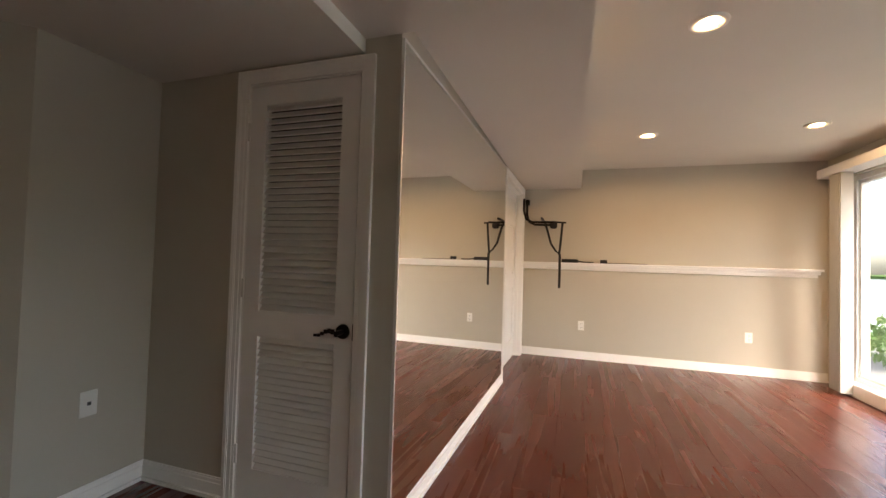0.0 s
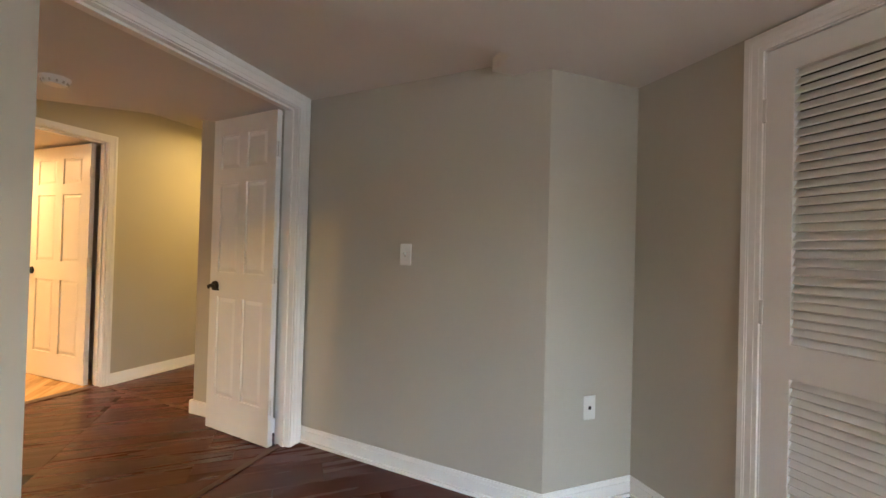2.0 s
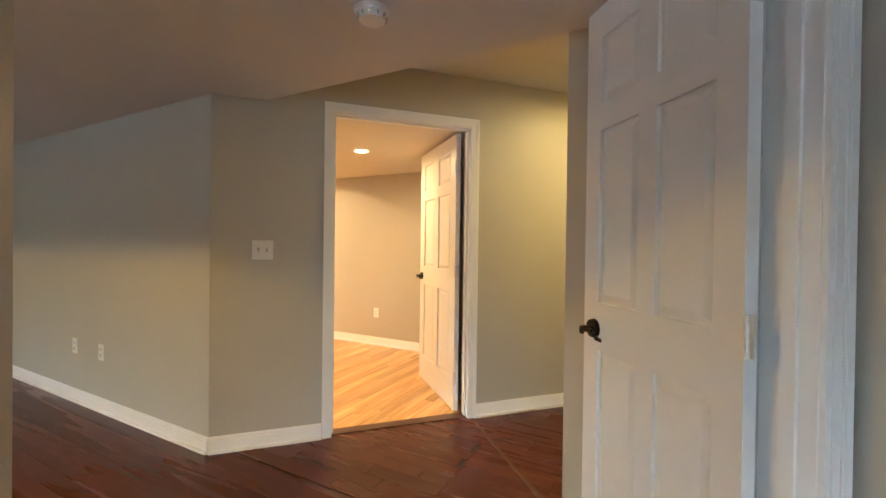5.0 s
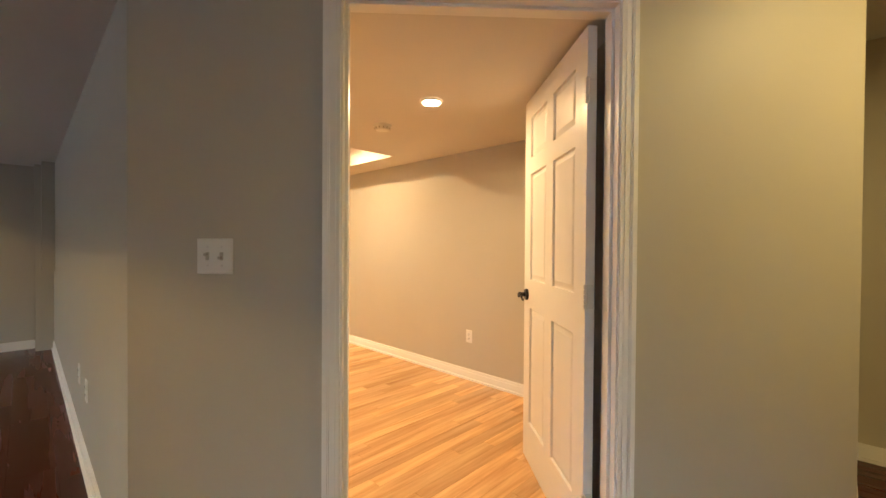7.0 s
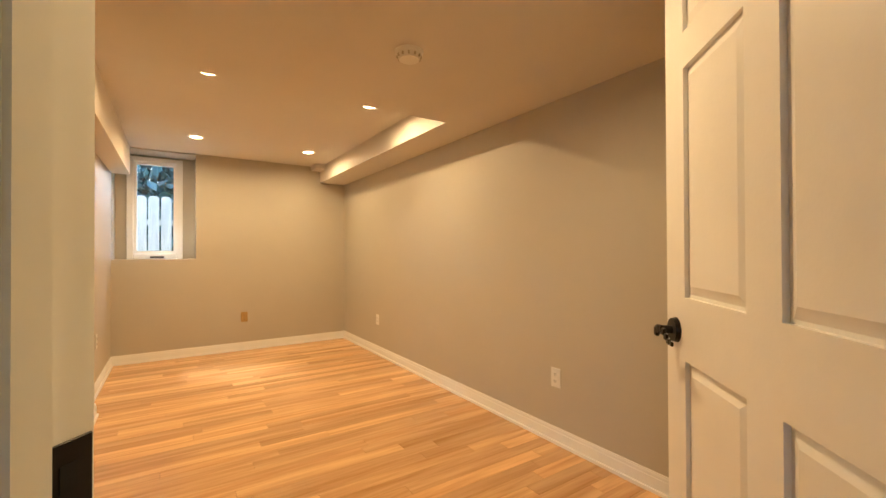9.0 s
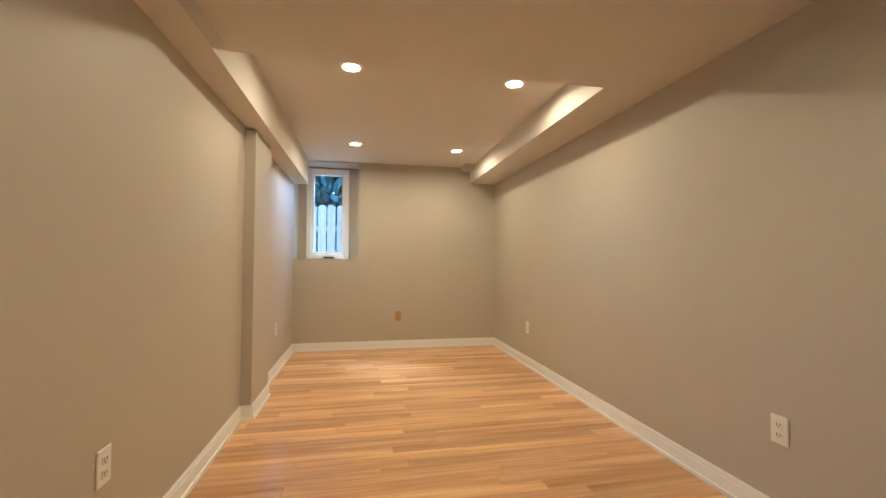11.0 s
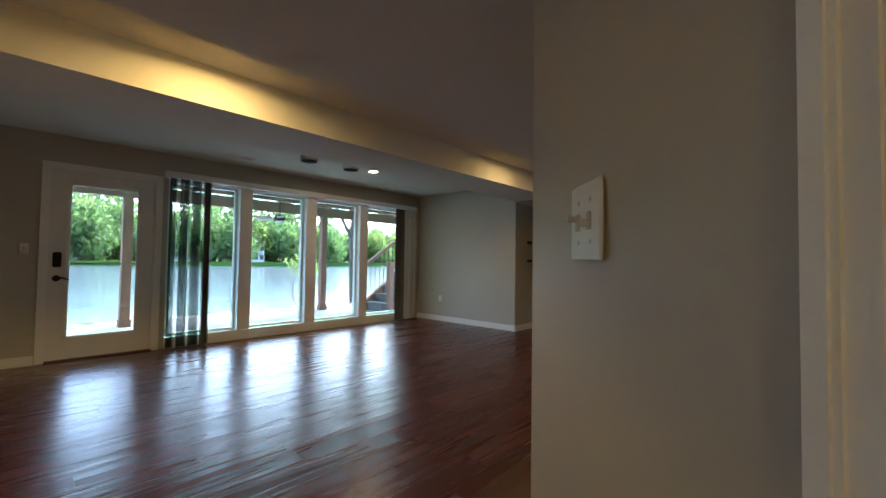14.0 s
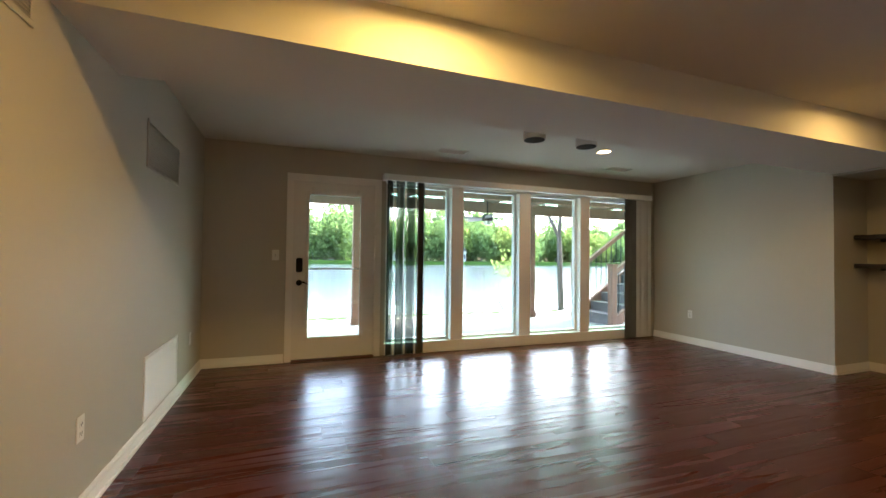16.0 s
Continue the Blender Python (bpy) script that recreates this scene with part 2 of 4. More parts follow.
def cyl(bm, r0, r1, z0, z1, seg=20, m=None, cap=True):
    mm = Matrix.Translation((0, 0, (z0 + z1) / 2))
    if m is not None:
        mm = m @ mm
    bmesh.ops.create_cone(bm, cap_ends=cap, segments=seg, radius1=r0, radius2=r1, depth=z1 - z0, matrix=mm)
    return bm


def run_frame(a, b):
    """Local x from a to b along a wall's foot, local y to its left, and the length."""
    d = Vector((b[0] - a[0], b[1] - a[1], 0))
    u = d.normalized()
    m = Matrix(((u.x, -u.y, 0, a[0]), (u.y, u.x, 0, a[1]), (0, 0, 1, 0), (0, 0, 0, 1)))
    return m, d.length


def sweep(name, pts, mat, r=0.01, parent=None, label="", res=3):
    """A round bar along points."""
    cu = bpy.data.curves.new(name, "CURVE")
    cu.dimensions, cu.bevel_depth, cu.bevel_resolution = "3D", r, res
    sp = cu.splines.new("POLY")
    sp.points.add(len(pts) - 1)
    for p, q in zip(sp.points, pts):
        p.co = (*q, 1)
    cu.materials.append(mat)
    tmp = bpy.data.objects.new("tmp", cu)
    me = bpy.data.meshes.new_from_object(tmp)
    bpy.data.objects.remove(tmp)
    me.name = name
    ob = new(name, me)
    if parent is not None:
        ob.parent = parent
    if label:
        tagged(ob, label)
    return ob


def wall(name, a, b, thick, top, label, openings=(), mat=PAINT):
    """A wall with its room face from a to b and its body to the right; openings are (from, to, sill, head)."""
    m, n = run_frame(a, b)
    bm = bmesh.new()
    x = 0.0
    for o0, o1, s, h in sorted(openings):
        if o0 > x:
            box(bm, x, o0, -thick, 0, 0, top)
        if s > 0:
            box(bm, o0, o1, -thick, 0, 0, s)
        if h < top:
            box(bm, o0, o1, -thick, 0, h, top)
        x = o1
    if x < n:
        box(bm, x, n, -thick, 0, 0, top)
    bmesh.ops.transform(bm, matrix=m, verts=bm.verts)
    return struct(name, bm, mat, label, "wall")


def baseboard(a, b, gaps=(), h=0.095):
    """A white skirting with a stepped top, in front of the face from a to b."""
    m, n = run_frame(a, b)
    bm = bmesh.new()
    x, spans = 0.0, []
    for g0, g1 in sorted(gaps):
        if g0 > x:
            spans.append((x, g0))
        x = g1
    if x < n:
        spans.append((x, n))
    for s0, s1 in spans:
        box(bm, s0, s1, 0.0, 0.013, 0, h - 0.025)
        box(bm, s0, s1, 0.0, 0.009, h - 0.025, h - 0.008)
        box(bm, s0, s1, 0.0, 0.006, h - 0.008, h)
        box(bm, s0, s1, 0.013, 0.024, 0, 0.018)
    bmesh.ops.transform(bm, matrix=m, verts=bm.verts)
    return struct("baseboard", bm, TRIM, "white painted wooden skirting along the wall foot", "baseboard")


def casing(name, a, b, o0, o1, head, thick=0.12, w=0.065, both=True, stop=True):
    """The lining of a doorway and its moulded frame on the room face and the far face."""
    m, n = run_frame(a, b)
    bm = bmesh.new()
    j = 0.018
    box(bm, o0, o0 + j, -thick, 0.0, 0, head)
    box(bm, o1 - j, o1, -thick, 0.0, 0, head)
    box(bm, o0 + j, o1 - j, -thick, 0.0, head - j, head)
    if stop:
        box(bm, o0 + j, o0 + j + 0.011, -thick * 0.62, -thick * 0.33, 0, head - j)
        box(bm, o1 - j - 0.011, o1 - j, -thick * 0.62, -thick * 0.33, 0, head - j)
        box(bm, o0 + j + 0.011, o1 - j - 0.011, -thick * 0.62, -thick * 0.33, head - j - 0.011, head - j)
    for side in ((1, -1) if both else (1,)):
        def yy(d, s=side):
            return (0.0, d) if s > 0 else (-thick - d, -thick)
        steps = ((0.0, 0.24, 0.010), (0.24, 0.32, 0.0125), (0.32, 0.60, 0.0115), (0.60, 0.70, 0.0145), (0.70, 1.0, 0.017))
        for f0, f1, d in steps:
            y0, y1 = yy(d)
            e0, e1 = j - 0.006 - f0 * w, j - 0.006 - f1 * w
            box(bm, o0 + e1, o0 + e0, y0, y1, 0, head - e0)
            box(bm, o1 - e0, o1 - e1, y0, y1, 0, head - e0)
            box(bm, o0 + e1, o1 - e1, y0, y1, head - e0, head - e1)
    bmesh.ops.transform(bm, matrix=m, verts=bm.verts)
    return struct(name, bm, TRIM, "white moulded wooden casing round the doorway", "door casing")


def lever(parent, m, mat=BLACK, label="black bronze lever handle"):
    bm = bmesh.new()
    rot = Matrix.Rotation(radians(90), 4, "X")
    cyl(bm, 0.033, 0.030, 0, 0.012, 24, m @ rot)
    cyl(bm, 0.011, 0.011, 0.012, 0.05, 14, m @ rot)
    for i in range(7):
        u = i / 6
        w, d = 0.012 - 0.006 * u, 0.010 - 0.004 * u
        x0 = -0.005 + 0.017 * i
        z = 0.012 * math.sin(u * 5.0) - 0.004
        box(bm, x0, x0 + 0.0175, -0.055, -0.055 + d, z - w, z + w, 0.002, m)
    return part("door_handle", bm, mat, parent, label)


def panel_door(name, hinge, swing, width, label, height=2.02, flip=False):
    """A six-panel door, hung at its foot at hinge, lying along the bearing swing (degrees)."""
    d = thing(name, label, "door", pose(hinge[0], hinge[1], 0.008, 0, 0, swing), kind="structure")
    T = 0.035
    st, mid, k = 0.105 * width / 0.8, 0.095 * width / 0.8, height / 2.02
    rails = [(0, 0.22 * k), (0.86 * k, 1.02 * k), (1.60 * k, 1.69 * k), (height - 0.11 * k, height)]
    bm = bmesh.new()
    box(bm, 0, st, -T / 2, T / 2, 0, height)
    box(bm, width - st, width, -T / 2, T / 2, 0, height)
    for r0, r1 in rails:
        box(bm, st, width - st, -T / 2, T / 2, r0, r1)
    for (p0, r0), (r1, p1) in zip(rails, rails[1:]):
        box(bm, width / 2 - mid / 2, width / 2 + mid / 2, -T / 2, T / 2, r0, r1)
    part("door_frame", bm, DOORW, d)
    for (q, z0), (z1, q2) in zip(rails, rails[1:]):
        for x0, x1 in ((st, width / 2 - mid / 2), (width / 2 + mid / 2, width - st)):
            pm = bmesh.new()
            box(pm, x0, x1, -0.006, 0.006, z0, z1)
            for s in (1, -1):
                g = 0.03 if x1 - x0 > 0.12 else 0.022
                vs = []
                for e, y in ((0.008, 0.006), (g, 0.0145)):
                    vs.append([pm.verts.new((x, s * y, z)) for x, z in ((x0 + e, z0 + e), (x1 - e, z0 + e), (x1 - e, z1 - e), (x0 + e, z1 - e))])
                for i in range(4):
                    pm.faces.new((vs[0][i], vs[0][(i + 1) % 4], vs[1][(i + 1) % 4], vs[1][i]))
                pm.faces.new(vs[1])
            part("panel", pm, DOORW, d)
    for z in (0.24 * k, 1.02 * k, 1.78 * k):
        hb = bmesh.new()
        for i in range(5):
            cyl(hb, 0.0065, 0.0065, z - 0.045 + 0.0182 * i, z - 0.028 + 0.0182 * i, 10, Matrix.Translation((-0.008, (1 if flip else -1) * (T / 2 + 0.004), 0)))
        box(hb, -0.0025, 0.0, -T / 2 + 0.003, T / 2 - 0.001, z - 0.045, z + 0.045)
        box(hb, -0.024, -0.002, (1 if flip else -1) * (T / 2 + 0.001) - 0.0015, (1 if flip else -1) * (T / 2 + 0.001) + 0.0015, z - 0.045, z + 0.045)
        part("hinge", hb, STEEL, d, "white painted steel hinge")
    for s in (1, -1):
        m = Matrix.Translation((width - 0.06, s * -T / 2, 0.93)) @ Matrix.Diagonal((-1, s, 1, 1))
        lever(d, m)
    return d


def plate(p, normal, kind="outlet", mat=PLATE, label="", wide=1):
    """A wall plate at p on a face whose outward normal points at the bearing normal (degrees)."""
    cat = {"outlet": "outlet", "switch": "light switch", "jack": "wall jack"}[kind]
    name = {"outlet": "wall_outlet", "switch": "light_switch", "jack": "wall_jack"}[kind]
    t = thing(name, label, cat, pose(p[0], p[1], p[2], 0, 0, normal + 90))
    w, h = 0.036 * (1.65 if wide == 2 else 1), 0.058
    bm = bmesh.new()
    box(bm, -w, w, -0.006, 0.0, -h, h, 0.003)
    part("cover_plate", bm, mat, t)
    if kind == "outlet":
        for z in (0.021, -0.021):
            bm = boxes((-0.016, 0.016, -0.0085, -0.0055, z - 0.014, z + 0.014), bevel=0.002)
            r = part("receptacle", bm, mat, t)
            part("slot", boxes((-0.008, -0.005, -0.0092, -0.008, z - 0.003, z + 0.008), (0.005, 0.008, -0.0092, -0.008, z - 0.003, z + 0.008), (-0.002, 0.002, -0.0092, -0.008, z - 0.010, z - 0.006)), SLOT_SHADE, r, "dark socket slots")
    elif kind == "switch":
        xs = (-0.023, 0.023) if wide == 2 else (0.0,)
        for i, x in enumerate(xs):
            part("toggle", boxes((x - 0.0055, x + 0.0055, -0.010, -0.006, -0.013, 0.013), (x - 0.0045, x + 0.0045, -0.024, -0.010, 0.001 - 0.010 * i, 0.010 - 0.010 * i), bevel=0.0012), TOGGLE, t)
            for z in (0.03, -0.03):
                bm = bmesh.new()
                cyl(bm, 0.0032, 0.0032, 0.0055, 0.0075, 10, Matrix.Translation((x, 0, z)) @ Matrix.Rotation(radians(90), 4, "X"))
                part("screw", bm, STEEL, t)
    else:
        part("jack", boxes((-0.008, 0.008, -0.0085, -0.0055, -0.008, 0.008), bevel=0.001), SLOT_SHADE, t, "small dark jack")
    return t


def recessed_light(x, y, z, watts, colour=WARM, r=0.062, rim=0.085, label="lit round recessed ceiling light with white trim", group="ceiling lights"):
    t = thing("ceiling_light", label, "ceiling light", pose(x, y, z), group)
    bm = bmesh.new()
    loops = [[bm.verts.new((q * math.cos(k * math.pi / 16), q * math.sin(k * math.pi / 16), h)) for k in range(32)]
             for q, h in ((rim, -0.001), (rim - 0.004, -0.010), (rim - 0.012, -0.013), (r + 0.006, -0.007), (r, -0.002))]
    for p, q in zip(loops, loops[1:]):
        for k in range(32):
            bm.faces.new((p[k], p[(k + 1) % 32], q[(k + 1) % 32], q[k]))
    part("trim_ring", bm, RIM, t, smooth=True)
    bm = bmesh.new()
    cyl(bm, r, r, -0.004, -0.0015, 32)
    part("lens", bm, BULB, t, "glowing warm lens")
    la = new("lamp", bpy.data.lights.new("lamp", "AREA"))
    la.data.shape, la.data.size, la.data.energy, la.data.color = "DISK", 2 * r, watts, colour
    la.data.spread = radians(180)
    la.parent = t
    la.location = (0, 0, -0.006)
    return t


def smoke_detector(x, y, z):
    t = thing("smoke_detector", "round white plastic smoke detector on the ceiling", "smoke detector", pose(x, y, z))
    bm = cyl(bmesh.new(), 0.062, 0.066, -0.014, 0.0, 28)
    part("mounting_base", bm, PLATE, t)
    bm = cyl(bmesh.new(), 0.046, 0.058, -0.038, -0.014, 28)
    part("body", bm, PLATE, t)
    # solid blocks, their darker greige stands in for shade in vent slots
    bm = bmesh.new()
    for i in range(12):
        box(bm, 0.048, 0.057, -0.004, 0.004, -0.032, -0.02, m=Matrix.Rotation(i * math.pi / 6, 4, "Z"))
    part("grille", bm, PAINT, t, "greige blocks coloured as shaded vent slots")
    return t


def datum():
    return set(bpy.data.objects)


def set_out(since, dx=-0.033, dy=0.272):
    """Moves what was built since then onto the south rooms' own datum."""
    for ob in set(bpy.data.objects) - since:
        if ob.parent is None:
            ob.location += Vector((dx, dy, 0))


# ---------- plan ----------
TOP = 2.60
LOW, HIGH, SOFFIT = 2.10, 2.39, 2.065
JR, JL = (-3.27, 0.585), (-2.13, -0.385)       # gym doorway wall
B0, B1 = (-3.584, -2.037), (-5.39, -0.34)        # bedroom doorway wall

Q0, Q1 = (-0.70, 5.96), (-0.775, 2.13)          # mirror wall

# gym
wall("wall_north_gym", (2.50, 5.96), (-0.70, 5.96), 0.15, TOP, "greige painted wall above a white chair rail")
wall("wall_mirror_side", Q0, Q1, 0.12, TOP, "greige wall that carries a large mirror and a white door", [(0.15, 1.34, 0, 2.06)])
wall("wall_louvre_door", (-0.775, 2.13), (-2.16, 2.13), 0.12, TOP, "greige wall with a white louvred closet door", [(0.17, 0.805, 0, 2.0)])
wall("wall_closet_side", (-2.16, 2.25), (-2.16, 1.60), 0.12, TOP, "short greige painted wall")
wall("wall_switch_gym", (-2.16, 1.60), JR, 0.12, TOP, "greige painted wall with a light switch")
wall("wall_gym_doorway", JR, JL, 0.10, TOP, "greige wall with a wide white-cased doorway", [(0.088, 1.43, 0, 2.06)])
struct("wall_gym_pier", prism(bmesh.new(), [(-2.03, -0.19), (-1.50, -0.60), (-2.30, -0.60), (-2.34, -0.50), (-2.19, -0.33)], 0, TOP), PAINT, "greige wall end beside the doorway", "wall")
wall("wall_window_gym", (2.50, -0.72), (2.50, 5.96), 0.18, TOP, "greige wall with a large white window", [(0.92, 6.38, 0.10, 2.12)])
# main room
wall("wall_north_main", (2.50, -0.718), (-2.30, -0.718), 0.12, TOP, "greige painted wall with return air grilles")
wall("wall_west_main", (-3.584, -2.037), (-3.584, -6.968), 0.05, TOP, "greige painted wall lit from the windows")
# hall and bedroom
wall("wall_bedroom_doorway", B1, B0, 0.11, TOP, "greige wall with a white-cased doorway", [(0.852, 1.811, 0, 2.055)])
wall("wall_hall_recess", (-6.70, -0.34), B1, 0.12, TOP, "greige painted hall wall")
wall("wall_hall_west", (-6.70, 1.0), (-6.70, -0.34), 0.12, TOP, "greige painted hall end wall")
wall("wall_hall_north", (-3.99, 1.0), (-6.70, 1.0), 0.12, TOP, "greige painted hall wall")
struct("wall_hall_pier", prism(bmesh.new(), [(-3.95, -0.12), (-3.43, 0.44), (-3.43, 1.12), (-3.99, 1.12), (-3.99, -0.10)], 0, TOP), PAINT, "greige wall end beside the open door", "wall")
mb, _ = run_frame(B1, B0)
# unseen wall, added to keep light out of the door's hinge gap
bm = box(bmesh.new(), 0.70, 0.79, -1.08, -0.11, 0, TOP)
bmesh.ops.transform(bm, matrix=mb, verts=bm.verts)
struct("wall_behind_door", bm, PAINT, "assumed greige wall that shades the gap behind the bedroom door", "wall")
wall("wall_north_bedroom", (-5.33, -0.47), (-6.2, -0.47), 0.01, TOP, "greige painted bedroom wall")

# south rooms, on their own datum
d0 = datum()
wall("wall_window_main", (1.92, -7.24), (1.92, -0.99), 0.18, TOP, "greige wall with a glazed door and four tall windows", [(0.29, 4.31, 0.12, 2.10), (4.42, 5.38, 0, 2.06)])
wall("wall_south_main", (-3.55, -7.24), (1.92, -7.24), 0.15, TOP, "greige painted wall with a shelf niche", [(2.35, 3.19, 0, LOW)])
struct("wall_niche", boxes((-1.35, -1.20, -7.86, -7.39, 0, TOP), (-0.36, -0.20, -7.86, -7.39, 0, TOP), (-1.35, -0.20, -8.0, -7.86, 0, TOP), (-1.20, -0.36, -7.86, -7.39, LOW, TOP)), PAINT, "greige painted niche beside the south wall", "wall")
wall("wall_east_bedroom", (-3.66, -6.70), (-3.66, -2.37), 0.05, TOP, "greige painted bedroom wall with a shallow column")
wall("wall_south_bedroom", (-6.115, -6.70), (-3.66, -6.70), 0.02, TOP, "greige bedroom wall with a small window recess", [(1.715, 2.455, 1.08, 2.24)])
wall("wall_south_bedroom_back", (-6.3, -7.02), (-3.4, -7.02), 0.15, TOP, "greige outer wall round a small window", [(2.02, 2.54, 1.08, 2.22)])
struct("wall_window_recess", boxes((-4.60, -4.40, -7.02, -6.72, 0.9, TOP), (-3.66, -3.45, -7.02, -6.72, 0.9, TOP), (-4.40, -3.66, -7.02, -6.72, 0.9, 1.08), (-4.40, -3.66, -7.02, -6.72, 2.24, TOP)), PAINT, "greige sides of the window recess", "wall")
wall("wall_west_bedroom", (-6.115, -0.76), (-6.115, -6.70), 0.12, TOP, "greige painted bedroom wall")
struct("wall_column", boxes((-3.73, -3.66, -5.12, -4.63, 0, 1.95)), PAINT, "shallow greige boxed column on the bedroom wall", "column")
set_out(d0)

# ceilings
G1, G2 = 2.13, 2.36
cm = boxes((-0.72, 0.0, 2.13, 5.96, G1, G2 + 0.1), (0.0, 2.50, -0.60, 5.96, G2, G2 + 0.1), (-0.95, 0.0, -0.60, 2.13, G1, G2 + 0.1), (-2.12, -0.95, -0.60, 2.25, 2.065, G2 + 0.1), (-2.30, -2.12, 1.36, 2.25, 2.065, G2 + 0.1))
prism(cm, [(-2.12, 1.36), (-2.12, -0.5), (-2.3, -0.6), (-3.5, 0.6), (-2.4, 1.6), (-2.3, 1.36)], G1, G2 + 0.1)
struct("ceiling_gym", cm, CEIL, "off-white plaster ceiling with a boxed soffit", "ceiling")
Y0, Y1 = -6.968, -0.718
cm = boxes((-2.08, -1.083, Y0, Y1, HIGH, TOP), (-1.083, -0.393, Y0, Y1, 2.12, TOP), (-0.393, 1.887, Y0, Y1, 2.41, TOP), (-3.584, -2.08, Y0, Y1, SOFFIT, TOP))
prism(cm, [(-3.80, -1.9), (-3.584, -2.15), (-3.584, Y1), (-2.08, Y1), (-2.08, -0.45), (-3.3, 0.62), (-3.80, 0.0)], SOFFIT + 0.001, TOP)
box(cm, -6.8, -3.80, -2.2, 1.1, HIGH, TOP)
struct("ceiling_main", cm, CEIL, "off-white plaster ceiling with a long recessed tray", "ceiling")
cm = bmesh.new()
prism(cm, [(-3.69, -2.07), (-5.42, -0.46), (-6.15, -0.46), (-6.15, -3.475), (-3.69, -3.475)], 2.055, 2.36)
box(cm, -5.82, -3.845, -6.43, -3.475, 2.255, 2.36)
box(cm, -6.15, -5.82, -6.43, -3.475, 2.055, 2.36)
box(cm, -5.83, -5.70, -6.43, -6.2, 2.20, 2.36)
box(cm, -3.845, -3.69, -6.43, -2.05, 1.965, 2.36)
struct("ceiling_bedroom", cm, CEIL, "off-white plaster ceiling with a raised middle and side soffits", "ceiling")
struct("floor_slab", boxes((-7.0, 2.68, -8.0, 6.2, -0.2, -0.012)), SUBFLOOR, "dark underlay beneath the planks", "floor")

# ---------- skirtings ----------
baseboard((2.50, 5.96), (-0.72, 5.96))
baseboard(Q0, Q1, [(0, 1.385)], h=0.085)
baseboard((-0.775, 2.13), (-2.16, 2.13), [(0.115, 0.86)])
baseboard((-2.16, 2.13), (-2.16, 1.60))
baseboard((-2.16, 1.60), JR)
baseboard((-1.50, -0.598), (2.50, -0.598))
baseboard((-2.03, -0.19), (-1.50, -0.60))
baseboard((1.887, -0.718), (-2.30, -0.718))
baseboard((-3.584, -2.037), (-3.584, -6.968))
baseboard(B1, B0, [(0.807, 1.856)])
baseboard((-6.70, -0.34), B1)
baseboard((-6.70, 1.0), (-6.70, -0.34))
bm = bmesh.new()
prism(bm, [(-3.975, -0.135), (-3.945, -0.145), (-3.42, 0.42), (-3.43, 0.44), (-3.95, -0.12), (-3.99, -0.10)], 0, 0.09)
struct("baseboard", bm, TRIM, "white painted wooden skirting round the wall end", "baseboard")

d0 = datum()
baseboard((1.92, -1.80), (1.92, -0.99))
baseboard((-0.36, -7.24), (1.92, -7.24))
baseboard((-3.56, -7.24), (-1.20, -7.24))
baseboard((-1.20, -7.86), (-0.36, -7.86))
baseboard((-0.36, -7.86), (-0.36, -7.24))
baseboard((-1.20, -7.24), (-1.20, -7.86))
baseboard((-3.66, -4.63), (-3.66, -2.37))
baseboard((-3.73, -5.12), (-3.73, -4.63))
baseboard((-3.66, -6.70), (-3.66, -5.12))
baseboard((-3.73, -4.63), (-3.66, -4.63))
baseboard((-6.115, -6.70), (-3.66, -6.70))
baseboard((-6.115, -0.8), (-6.115, -6.70))
set_out(d0)

# ---------- doorways and doors ----------
casing("door_trim_1", JR, JL, 0.088, 1.43, 2.06, 0.10, 0.085)
casing("door_trim_2", B1, B0, 0.852, 1.811, 2.055, 0.11, 0.055)
casing("door_trim_3", (-0.775, 2.13), (-2.16, 2.13), 0.17, 0.805, 2.0, 0.12, both=False)
casing("door_trim_4", Q0, Q1, 0.15, 1.34, 2.06, 0.12, both=False)
panel_door("door_1", (-3.215, 0.412), 221, 0.60, "white six-panel wooden door standing open into the hall", flip=True)
panel_door("door_2", (-4.817, -1.057), 227.8, 0.86, "white six-panel wooden door standing open into the bedroom", flip=True)
panel_door("door_4", (-0.80, 5.785), 269, 1.145, "closed white panel door beside the mirror")


